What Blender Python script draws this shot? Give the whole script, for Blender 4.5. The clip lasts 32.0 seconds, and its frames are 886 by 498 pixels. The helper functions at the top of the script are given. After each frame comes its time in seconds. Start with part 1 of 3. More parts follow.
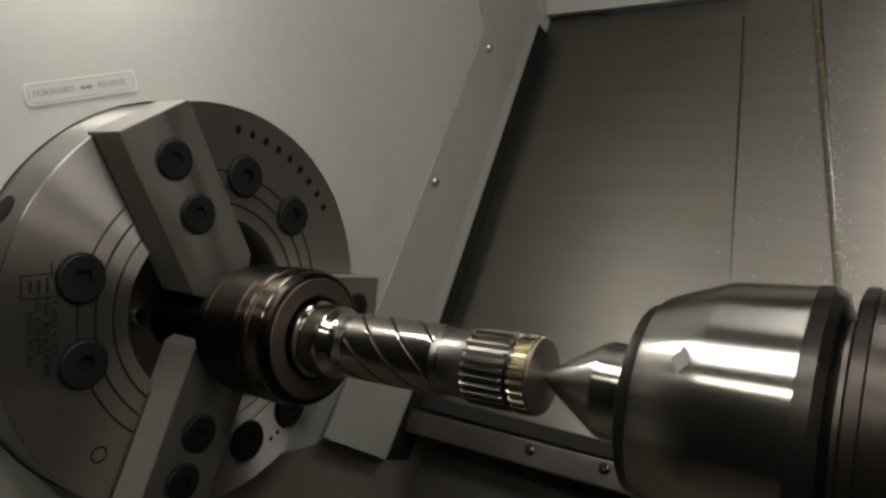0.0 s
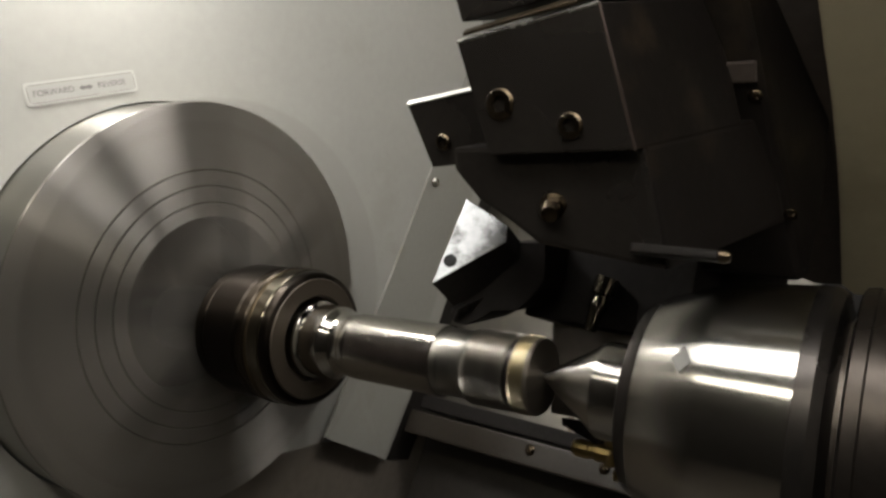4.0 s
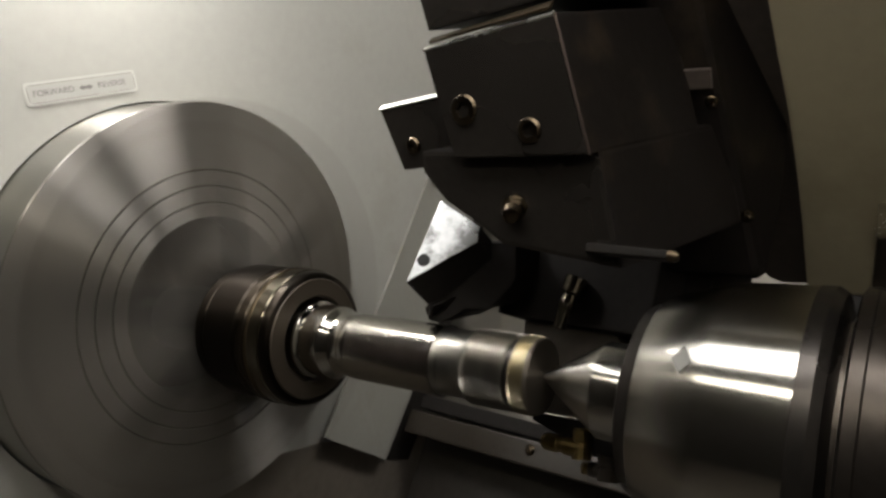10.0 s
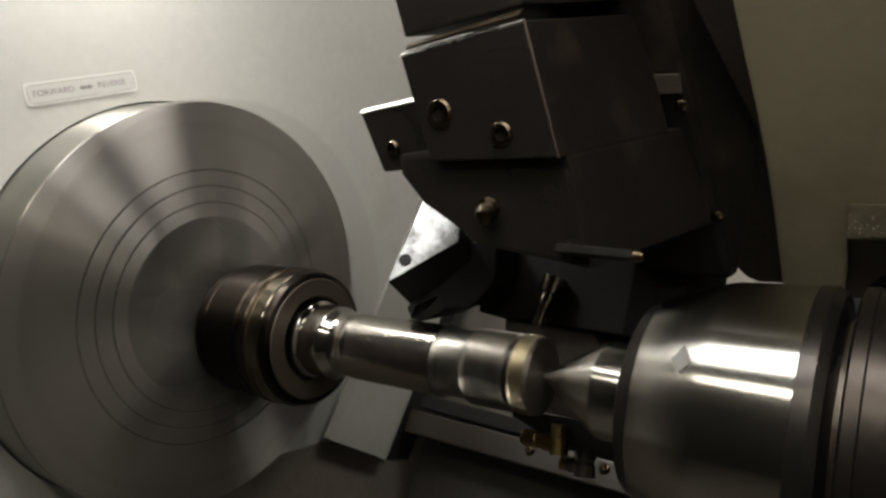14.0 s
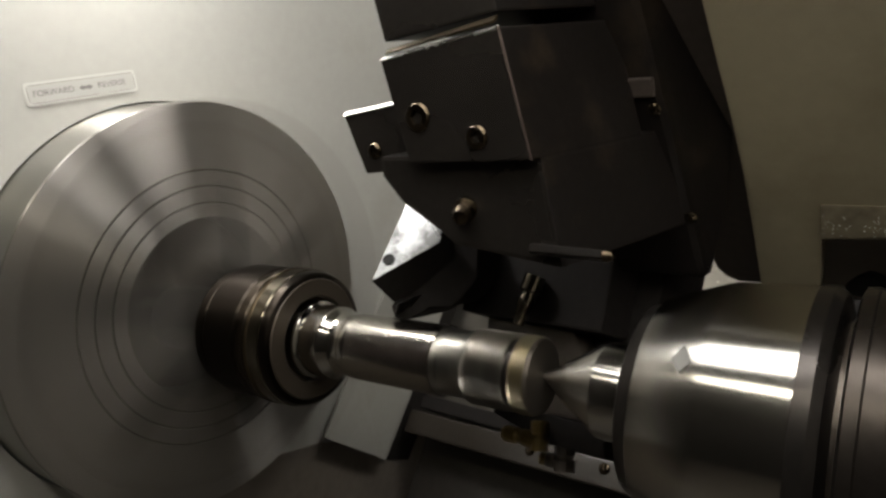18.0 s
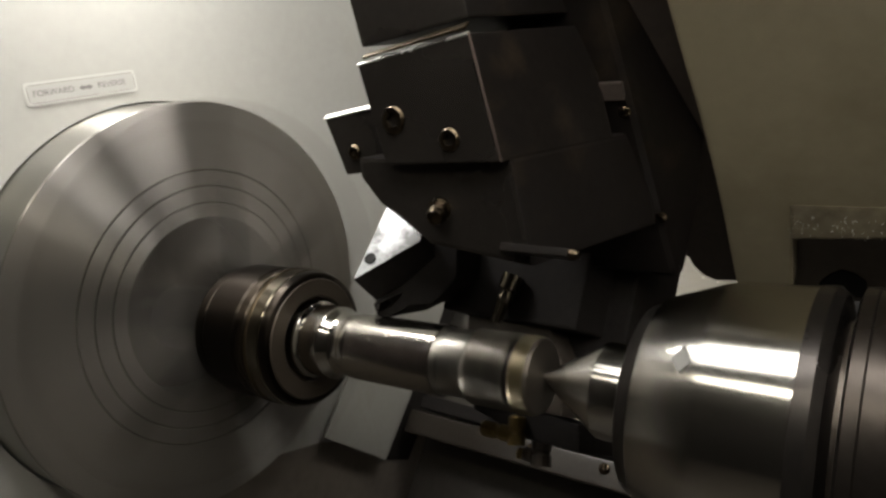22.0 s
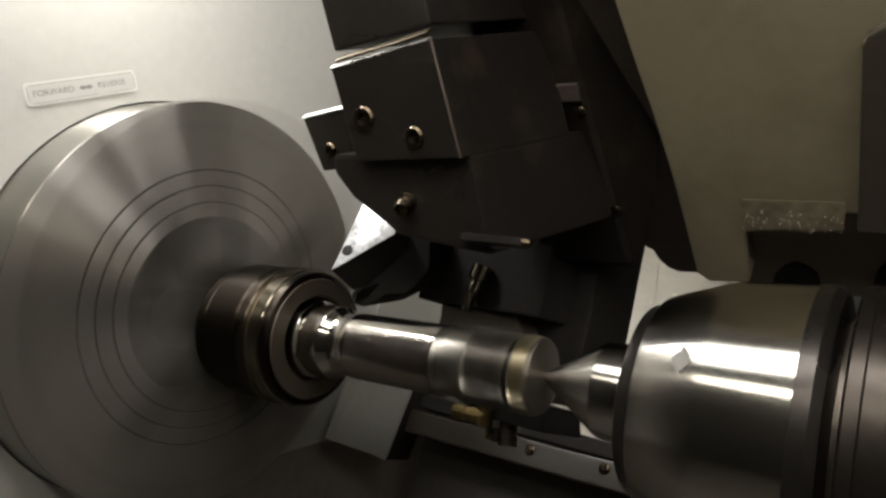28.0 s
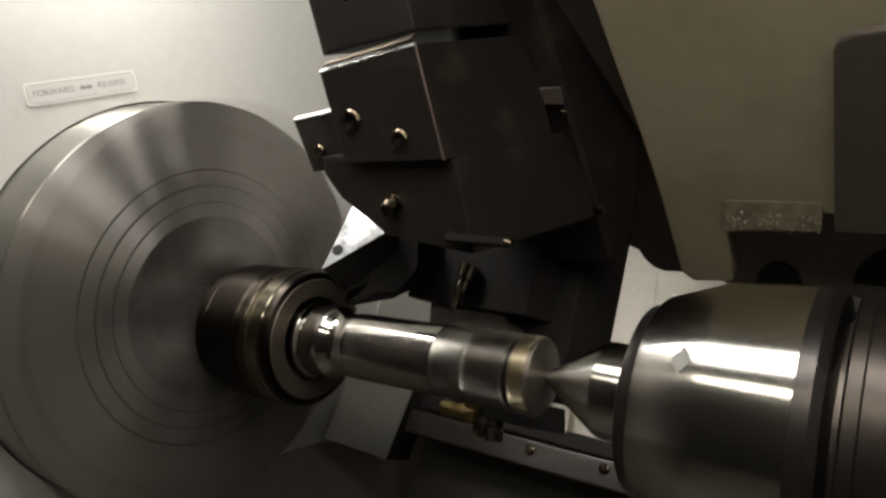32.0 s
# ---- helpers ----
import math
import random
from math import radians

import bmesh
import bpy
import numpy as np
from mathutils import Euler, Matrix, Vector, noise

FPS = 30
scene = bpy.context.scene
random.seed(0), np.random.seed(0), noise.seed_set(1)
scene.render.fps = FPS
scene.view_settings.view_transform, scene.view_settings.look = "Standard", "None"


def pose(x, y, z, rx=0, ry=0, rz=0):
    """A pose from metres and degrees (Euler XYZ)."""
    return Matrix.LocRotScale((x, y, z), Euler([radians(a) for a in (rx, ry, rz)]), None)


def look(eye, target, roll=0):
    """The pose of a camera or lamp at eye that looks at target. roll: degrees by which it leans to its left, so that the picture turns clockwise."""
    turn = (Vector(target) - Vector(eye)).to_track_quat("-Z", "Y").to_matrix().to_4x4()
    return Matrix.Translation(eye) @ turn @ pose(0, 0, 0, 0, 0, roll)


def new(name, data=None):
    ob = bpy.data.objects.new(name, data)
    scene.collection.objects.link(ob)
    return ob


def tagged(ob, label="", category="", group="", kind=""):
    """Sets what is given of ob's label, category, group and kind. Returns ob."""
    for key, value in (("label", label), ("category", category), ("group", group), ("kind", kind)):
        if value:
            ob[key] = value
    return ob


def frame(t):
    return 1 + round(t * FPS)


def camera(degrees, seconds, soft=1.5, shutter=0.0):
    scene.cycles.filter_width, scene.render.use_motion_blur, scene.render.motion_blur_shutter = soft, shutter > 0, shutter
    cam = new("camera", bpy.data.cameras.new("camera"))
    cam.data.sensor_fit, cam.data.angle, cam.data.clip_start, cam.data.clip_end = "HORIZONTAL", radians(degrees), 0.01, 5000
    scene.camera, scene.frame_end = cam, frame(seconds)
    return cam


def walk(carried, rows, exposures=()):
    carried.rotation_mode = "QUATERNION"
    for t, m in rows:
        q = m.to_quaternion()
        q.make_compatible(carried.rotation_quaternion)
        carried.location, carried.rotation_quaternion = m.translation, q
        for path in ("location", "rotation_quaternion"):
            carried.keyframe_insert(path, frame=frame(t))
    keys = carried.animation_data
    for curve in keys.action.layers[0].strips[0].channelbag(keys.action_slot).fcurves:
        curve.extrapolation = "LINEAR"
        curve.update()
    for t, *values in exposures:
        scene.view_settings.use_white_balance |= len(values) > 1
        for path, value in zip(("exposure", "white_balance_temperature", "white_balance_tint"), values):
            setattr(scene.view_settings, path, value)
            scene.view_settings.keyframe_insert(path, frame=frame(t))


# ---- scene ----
cam = camera(64.19, 32.0, soft=2.7, shutter=4.26)

# The machine frame: x along the spindle from the chuck face to the tailstock, leaned 30 degrees
# about the spindle, which lies 1.05 m above the shop floor.
FRAME = pose(0, 0, 1.05, -30)


def at(x, y, z):
    return FRAME @ Vector((x, y, z))


CAM_TURN = Matrix(((0.814903, -0.085221, 0.573297), (0.542599, -0.235568, -0.806284), (0.203762, 0.968115, -0.145724)))
CAM_POSE = FRAME @ (Matrix.Translation((0.3693, -0.2886, 0.0000)) @ CAM_TURN.to_4x4())
walk(cam, [(0, CAM_POSE), (32.0, CAM_POSE)],
     exposures=[(0, 0.10), (1.5, 0.10), (2.1, 0.46), (2.6, 0.66), (6, 0.66), (19, 0.76), (32, 0.94)])

# ---- light ----
world = bpy.data.worlds.new("shop")
scene.world = world
world.use_nodes = True
world.node_tree.nodes["Background"].inputs[0].default_value = (0.9, 0.95, 1.0, 1)
world.node_tree.nodes["Background"].inputs[1].default_value = 0.02


# ---- materials ----
def surface(name, base, rough=0.4, metal=0.0, vary=0.12, scale=60.0, stretch=(1, 1, 1), bump=0.05, aniso=0.0,
            radial="", dirt=None, dirt_scale=9.0, dirt_cut=(0.55, 0.75), coat=0.0, rough_vary=0.12, fine=6.0, spec=0.5):
    """Procedural surface: grain at a fine scale, clouds at a coarse one, optional dirt and optional turned (radial) sheen."""
    m = bpy.data.materials.new(name)
    m.use_nodes = True
    nt = m.node_tree
    n, l = nt.nodes, nt.links
    b = n["Principled BSDF"]
    b.inputs["Metallic"].default_value = metal
    b.inputs["Coat Weight"].default_value = coat
    b.inputs["Specular IOR Level"].default_value = spec
    b.inputs["Coat Roughness"].default_value = 0.12
    co = n.new("ShaderNodeTexCoord")
    mp = n.new("ShaderNodeMapping")
    mp.inputs["Scale"].default_value = stretch
    l.new(co.outputs["Object"], mp.inputs["Vector"])
    g = n.new("ShaderNodeTexNoise")
    g.inputs["Scale"].default_value = scale * fine
    g.inputs["Detail"].default_value = 4
    c = n.new("ShaderNodeTexNoise")
    c.inputs["Scale"].default_value = scale * 0.25
    c.inputs["Detail"].default_value = 6
    for t in (g, c):
        l.new(mp.outputs["Vector"], t.inputs["Vector"])
    mx = n.new("ShaderNodeMix")
    mx.data_type = "FLOAT"
    mx.inputs[0].default_value = 0.5
    l.new(g.outputs["Fac"], mx.inputs[2])
    l.new(c.outputs["Fac"], mx.inputs[3])
    ramp = n.new("ShaderNodeValToRGB")
    ramp.color_ramp.elements[0].position = 0.3
    ramp.color_ramp.elements[1].position = 0.7
    lo = [max(0.0, v * (1 - vary)) for v in base]
    hi = [min(1.0, v * (1 + vary)) for v in base]
    ramp.color_ramp.elements[0].color = (*lo, 1)
    ramp.color_ramp.elements[1].color = (*hi, 1)
    l.new(mx.outputs[0], ramp.inputs["Fac"])
    colour = ramp.outputs["Color"]
    rr = n.new("ShaderNodeMapRange")
    rr.inputs["From Min"].default_value, rr.inputs["From Max"].default_value = 0.3, 0.7
    rr.inputs["To Min"].default_value = max(0.03, rough - rough_vary)
    rr.inputs["To Max"].default_value = min(1.0, rough + rough_vary)
    l.new(c.outputs["Fac"], rr.inputs["Value"])
    l.new(rr.outputs["Result"], b.inputs["Roughness"])
    if dirt:
        d = n.new("ShaderNodeTexNoise")
        d.inputs["Scale"].default_value = dirt_scale
        d.inputs["Detail"].default_value = 8
        d.inputs["Roughness"].default_value = 0.65
        l.new(co.outputs["Object"], d.inputs["Vector"])
        dm = n.new("ShaderNodeMapRange")
        dm.inputs["From Min"].default_value, dm.inputs["From Max"].default_value = dirt_cut
        l.new(d.outputs["Fac"], dm.inputs["Value"])
        cm = n.new("ShaderNodeMix")
        cm.data_type = "RGBA"
        cm.inputs[7].default_value = (*dirt, 1)
        l.new(dm.outputs["Result"], cm.inputs[0])
        l.new(colour, cm.inputs[6])
        colour = cm.outputs[2]
    l.new(colour, b.inputs["Base Color"])
    if bump:
        bp = n.new("ShaderNodeBump")
        bp.inputs["Strength"].default_value = bump
        bp.inputs["Distance"].default_value = 0.0006
        l.new(g.outputs["Fac"], bp.inputs["Height"])
        l.new(bp.outputs["Normal"], b.inputs["Normal"])
    if aniso:
        b.inputs["Anisotropic"].default_value = aniso
        b.inputs["Anisotropic Rotation"].default_value = 0.25
        if radial:
            tg = n.new("ShaderNodeTangent")
            if radial == "UV":
                tg.direction_type = "UV_MAP"
                tg.uv_map = "brush"
            else:
                tg.direction_type = "RADIAL"
                tg.axis = radial
            l.new(tg.outputs["Tangent"], b.inputs["Tangent"])
    return m


def plain(name, base, rough=0.5, metal=0.0, glow=0.0, tint=(1.0, 0.975, 0.925)):
    m = bpy.data.materials.new(name)
    m.use_nodes = True
    b = m.node_tree.nodes["Principled BSDF"]
    b.inputs["Base Color"].default_value = (*base, 1)
    b.inputs["Roughness"].default_value = rough
    b.inputs["Metallic"].default_value = metal
    if glow:
        b.inputs["Emission Color"].default_value = (*tint, 1)
        b.inputs["Emission Strength"].default_value = glow
    return m


WALL = surface("grey_enamel", (0.35, 0.343, 0.316), 0.36, 0.0, 0.05, 26, bump=0.02, dirt=(0.30, 0.29, 0.25), dirt_cut=(0.58, 0.85), rough_vary=0.08)
TRIM = surface("grey_guard_paint", (0.27, 0.262, 0.238), 0.42, 0.0, 0.06, 40, bump=0.03, dirt=(0.22, 0.2, 0.16), dirt_cut=(0.56, 0.8))
COVER = surface("brushed_cover_steel", (0.20, 0.187, 0.164), 0.44, 1.0, 0.14, 30, (1, 9, 9), bump=0.03, dirt=(0.22, 0.20, 0.15), dirt_cut=(0.5, 0.8), aniso=0.7, radial="UV", rough_vary=0.03)
FACE = surface("turned_chuck_steel", (0.36, 0.336, 0.312), 0.37, 0.95, 0.08, 40, bump=0.0, aniso=1.0, radial="X", rough_vary=0.03)
JAW = surface("ground_jaw_steel", (0.235, 0.218, 0.196), 0.42, 0.85, 0.10, 50, (1, 1, 6), bump=0.03)
RIMSTEEL = surface("oily_rim_steel", (0.24, 0.23, 0.207), 0.36, 1.0, 0.12, 40, bump=0.0, rough_vary=0.03, aniso=0.9, radial="X")
# jaw steel made less metallic, so the light on the side faces is set here
JAWSIDE = surface("brightened_jaw_side", (0.24, 0.222, 0.20), 0.42, 0.6, 0.12, 50, bump=0.03)
BLACK = surface("black_oxide_steel", (0.009, 0.0088, 0.0088), 0.5, 0.0, 0.2, 80, bump=0.03, spec=0.12)
BORE = surface("oily_dark_steel", (0.11, 0.092, 0.078), 0.36, 0.7, 0.2, 50, bump=0.03)
HUB = surface("dark_turned_steel", (0.065, 0.053, 0.041), 0.27, 1.0, 0.08, 50, bump=0.0, rough_vary=0.008, aniso=0.9, radial="X")
SLEEVE = surface("oil_dark_sleeve", (0.034, 0.028, 0.023), 0.34, 1.0, 0.10, 50, bump=0.0, rough_vary=0.02, aniso=0.8, radial="X")
RING = surface("tan_turned_ring", (0.060, 0.048, 0.036), 0.40, 0.6, 0.10, 60, bump=0.02)
BANDSTEEL = surface("polished_band_steel", (0.135, 0.118, 0.09), 0.17, 1.0, 0.05, 60, bump=0.0, rough_vary=0.01, aniso=1.0, radial="X")
SHAFT = surface("fresh_turned_steel", (0.37, 0.352, 0.318), 0.11, 1.0, 0.03, 60, (5, 1, 1), bump=0.0, rough_vary=0.004, aniso=0.95, radial="X")
GEAR = surface("cut_gear_steel", (0.18, 0.167, 0.146), 0.30, 1.0, 0.10, 60, bump=0.02)
BRONZE = surface("straw_tinted_steel", (0.42, 0.37, 0.26), 0.24, 1.0, 0.10, 60, bump=0.02)
CENTRE = surface("ground_centre_steel", (0.50, 0.48, 0.443), 0.22, 1.0, 0.02, 50, (3, 1, 1), bump=0.0, rough_vary=0.004, aniso=1.0, radial="X")
NECK = surface("dull_turned_steel", (0.25, 0.237, 0.215), 0.36, 1.0, 0.08, 60, (14, 1, 1), bump=0.0, aniso=0.5, radial="X")
ENDFACE = surface("dull_brown_steel", (0.15, 0.132, 0.11), 0.5, 0.9, 0.12, 80, bump=0.04)
DARKRING = surface("blackened_steel", (0.045, 0.04, 0.037), 0.28, 0.9, 0.15, 50, bump=0.02)
# black casting, also the blocks' shaded sides; its mottle stands in for reflections
TURRET = surface("oiled_black_casting_and_shaded_sides", (0.0068, 0.0056, 0.0050), 0.40, 0.0, 0.3, 40, bump=0.10, rough_vary=0.14, spec=0.10, dirt=(0.022, 0.016, 0.011), dirt_scale=22, dirt_cut=(0.54, 0.72))
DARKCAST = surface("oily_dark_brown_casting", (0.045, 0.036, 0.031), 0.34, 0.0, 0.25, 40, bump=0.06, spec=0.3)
BLOCK = surface("oiled_black_block_front", (0.036, 0.031, 0.027), 0.30, 0.7, 0.2, 50, bump=0.05)
OILBLOCK = surface("oily_brown_block", (0.060, 0.049, 0.039), 0.42, 0.1, 0.25, 50, bump=0.05)
RAIL = surface("oily_rail_steel", (0.030, 0.024, 0.018), 0.36, 0.1, 0.3, 50, bump=0.06, dirt=(0.03, 0.025, 0.018), dirt_scale=25)
SCREW = surface("oily_screw_steel", (0.075, 0.057, 0.038), 0.28, 1.0, 0.15, 90, bump=0.03)
# very pale steel for the glints drawn on the block edges
EDGE = surface("edge_glint", (0.80, 0.78, 0.74), 0.34, 1.0, 0.1, 90, bump=0.05)
BROWNEDGE = surface("brown_edge_steel", (0.040, 0.031, 0.027), 0.4, 1.0, 0.15, 90, bump=0.05)
TANEDGE = surface("tan_ring_and_sheen_steel", (0.07, 0.053, 0.033), 0.34, 1.0, 0.25, 60, bump=0.06)
QUILL = surface("brown_oiled_quill", (0.045, 0.038, 0.033), 0.33, 0.9, 0.2, 50, bump=0.02)
DOOR = surface("grey_door_enamel", (0.03, 0.028, 0.026), 0.5, 0.0, 0.15, 20, bump=0.04)
FOOT = surface("oily_brown_casting", (0.10, 0.083, 0.066), 0.4, 0.0, 0.15, 30, bump=0.06, dirt=(0.065, 0.052, 0.04))
BROWN = surface("oiled_brown_steel", (0.034, 0.027, 0.021), 0.32, 0.0, 0.2, 40, bump=0.05)
# flat black for dark parts, and for shade on the shank's sides and guard gap
MATTE = surface("matte_black_parts_and_shade", (0.015, 0.013, 0.012), 0.6, 0.0, 0.3, 50, bump=0.06, spec=0.12)
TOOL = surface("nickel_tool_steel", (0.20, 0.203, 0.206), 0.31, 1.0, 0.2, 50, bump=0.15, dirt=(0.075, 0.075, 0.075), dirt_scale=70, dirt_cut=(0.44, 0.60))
WET = surface("wet_brown_sludge", (0.20, 0.17, 0.115), 0.12, 0.0, 0.4, 60, bump=1.0, fine=2.5)
OLIVE = surface("olive_machine_paint", (0.40, 0.352, 0.245), 0.45, 0.0, 0.06, 20, bump=0.03, dirt=(0.29, 0.245, 0.16), dirt_cut=(0.5, 0.8))
BRASS = surface("dull_brass", (0.26, 0.19, 0.08), 0.38, 1.0, 0.12, 80, bump=0.04)
NOZZLE = surface("oily_nozzle_steel", (0.16, 0.14, 0.105), 0.28, 1.0, 0.15, 90, bump=0.03)
STEELBOLT = surface("bright_bolt_steel", (0.55, 0.52, 0.47), 0.25, 1.0, 0.1, 90, bump=0.03)
CLOSE = surface("dirty_grey_enamel", (0.24, 0.228, 0.205), 0.5, 0.0, 0.15, 20, bump=0.04)
LOWSHEET = surface("dark_brown_sheet", (0.15, 0.13, 0.108), 0.42, 0.0, 0.2, 20, bump=0.05, dirt=(0.09, 0.078, 0.062))
PAN = surface("dark_tray_paint", (0.07, 0.062, 0.053), 0.5, 0.0, 0.2, 20, bump=0.05)
LABEL = plain("label_silver", (0.36, 0.352, 0.328), 0.36)
INK = plain("label_ink", (0.15, 0.145, 0.135), 0.5)
PALE = plain("label_border", (0.44, 0.432, 0.405), 0.4)
ETCH = surface("etched_dark", (0.014, 0.013, 0.012), 0.8, 0.0, 0.1, 80, bump=0.0, spec=0.05)
SEAM = surface("dark_seam_grime", (0.022, 0.018, 0.013), 0.6, 0.0, 0.4, 90, bump=0.2, spec=0.2)
GRIME = surface("brown_coolant_grime", (0.075, 0.057, 0.03), 0.35, 0.0, 0.4, 90, bump=0.2)
CHIP = plain("bright_metal_chip", (0.85, 0.83, 0.76), 0.4, 0.2)
GLOW = plain("lamp_diffuser", (0.9, 0.9, 0.9), 0.5, 0.0, 42.0)
GLOW_L = plain("panel_diffuser", (0.9, 0.9, 0.9), 0.5, 0.0, 5.5)
GLOW_C = plain("ceiling_diffuser", (0.9, 0.9, 0.9), 0.5, 0.0, 17.0)
GLOW_B = plain("strip_diffuser", (0.9, 0.9, 0.9), 0.5, 0.0, 9.0, (1.0, 0.95, 0.82))


# ---- mesh helpers ----
def link(name, bm, mat, smooth=False):
    me = bpy.data.meshes.new(name)
    bmesh.ops.recalc_face_normals(bm, faces=bm.faces)
    bm.to_mesh(me)
    bm.free()
    for m in (mat if isinstance(mat, (list, tuple)) else [mat]):
        me.materials.append(m)
    if smooth:
        me.polygons.foreach_set("use_smooth", [True] * len(me.polygons))
        me.set_sharp_from_angle(angle=radians(32))
    return new(name, me)


def thing(name, label, category, m=Matrix(), group="", kind=""):
    e = new(name)
    e.empty_display_size = 0.02
    e.matrix_basis = FRAME @ m
    return tagged(e, label, category, group, kind)


def part(name, bm, mat, parent, label="", m=None, smooth=False):
    ob = link(name, bm, mat, smooth)
    ob.parent = parent
    if m is not None:
        ob.matrix_basis = m
    return tagged(ob, label)


def lone(name, bm, mat, label, category, m=Matrix(), smooth=False, kind="", group=""):
    ob = link(name, bm, mat, smooth)
    ob.matrix_basis = FRAME @ m
    return tagged(ob, label, category, group, kind)


def lathe(profile, n=96, bm=None, ripple=None):
    """Turn a closed list of (x, r) about the x axis."""
    bm = bm or bmesh.new()
    rings = []
    for x, r in profile:
        if r < 1e-6:
            rings.append([bm.verts.new((x, 0, 0))])
        else:
            rings.append([bm.verts.new((x, r * math.cos(2 * math.pi * i / n), r * math.sin(2 * math.pi * i / n))) for i in range(n)])
    for a, b in zip(rings, rings[1:]):
        for i in range(n):
            j = (i + 1) % n
            if len(a) == 1 and len(b) == 1:
                continue
            if len(a) == 1:
                bm.faces.new((a[0], b[i], b[j]))
            elif len(b) == 1:
                bm.faces.new((a[i], b[0], a[j]))
            else:
                bm.faces.new((a[i], b[i], b[j], a[j]))
    return bm


def box(x0, x1, y0, y1, z0, z1, bevel=0.0, bm=None, m=None, seg=2):
    bm = bm or bmesh.new()
    g = bmesh.ops.create_cube(bm, size=1.0)["verts"]
    for v in g:
        v.co = Vector((x0 + (v.co.x + 0.5) * (x1 - x0), y0 + (v.co.y + 0.5) * (y1 - y0), z0 + (v.co.z + 0.5) * (z1 - z0)))
    if bevel:
        es = list({e for v in g for e in v.link_edges})
        g = bmesh.ops.bevel(bm, geom=es, offset=bevel, segments=seg, affect="EDGES", profile=0.7)["verts"]
    if m is not None:
        bmesh.ops.transform(bm, matrix=m, verts=list({v for v in g if v.is_valid}))
    return bm


def prism(points, vec, bevel=0.0, bm=None, seg=2):
    """A polygon of 3D points, extruded by vec."""
    bm = bm or bmesh.new()
    vec = Vector(vec)
    a = [bm.verts.new(p) for p in points]
    b = [bm.verts.new(Vector(p) + vec) for p in points]
    bm.faces.new(a)
    bm.faces.new(b[::-1])
    k = len(a)
    for i in range(k):
        bm.faces.new((a[i], b[i], b[(i + 1) % k], a[(i + 1) % k]))
    if bevel:
        bmesh.ops.recalc_face_normals(bm, faces=bm.faces)
        es = list({e for v in a + b for e in v.link_edges})
        bmesh.ops.bevel(bm, geom=es, offset=bevel, segments=seg, affect="EDGES", profile=0.7)
    return bm


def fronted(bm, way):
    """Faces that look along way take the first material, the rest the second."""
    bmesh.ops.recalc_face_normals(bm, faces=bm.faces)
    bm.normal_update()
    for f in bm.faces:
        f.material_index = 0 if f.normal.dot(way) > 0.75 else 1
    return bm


def along(origin, way):
    """A pose whose x axis points along way."""
    return Matrix.Translation(origin) @ Vector(way).to_track_quat("X", "Z").to_matrix().to_4x4()


def socket_bolt(r=0.0115, h=0.005, hexr=0.0055, deep=0.004):
    """A socket-head cap screw, head top at x = h, with a hexagonal socket."""
    bm = bmesh.new()
    n = 24
    lathe([(0, r), (h - 0.0008, r), (h, r - 0.0008)], n, bm)
    bm.verts.ensure_lookup_table()
    rim = [v for v in bm.verts if abs(v.co.x - h) < 1e-6]
    hexa = [bm.verts.new((h, hexr * math.cos(i * math.pi / 3), hexr * math.sin(i * math.pi / 3))) for i in range(6)]
    low = [bm.verts.new((h - deep, v.co.y, v.co.z)) for v in hexa]
    for i in range(6):
        j = (i + 1) % 6
        bm.faces.new((hexa[i], low[i], low[j], hexa[j]))
        for k in range(4):
            bm.faces.new((hexa[i], rim[i * 4 + k], rim[(i * 4 + k + 1) % n]))
        bm.faces.new((hexa[i], rim[(i * 4 + 4) % n], hexa[j]))
    bm.faces.new(low)
    return bm


def dome_screw(r=0.005, h=0.0028):
    bm = lathe([(0, r), (h * 0.45, r * 0.95), (h * 0.85, r * 0.7), (h, r * 0.4), (h - 0.0012, r * 0.36), (h - 0.0012, 0)], 20)
    return bm


def polar(r, deg, x=0.0):
    a = radians(deg)
    return (x, r * math.cos(a), r * math.sin(a))


# ---- the enclosure ----
XW = -0.036                       # front of the headstock wall
SL = Vector((0, 0.21142, 0.97740))  # up the slanted bed
SN = Vector((0, -0.97740, 0.21142))  # out of the slanted bed
S0 = Vector((0, 0.3080, 0.0294))      # a point of the slanted bed's plane


def bed(x, s, h=0.0):
    """A point on the slanted bed: along the spindle, up the slant, out of it."""
    return Vector((x, 0, 0)) + S0 + SL * s + SN * h


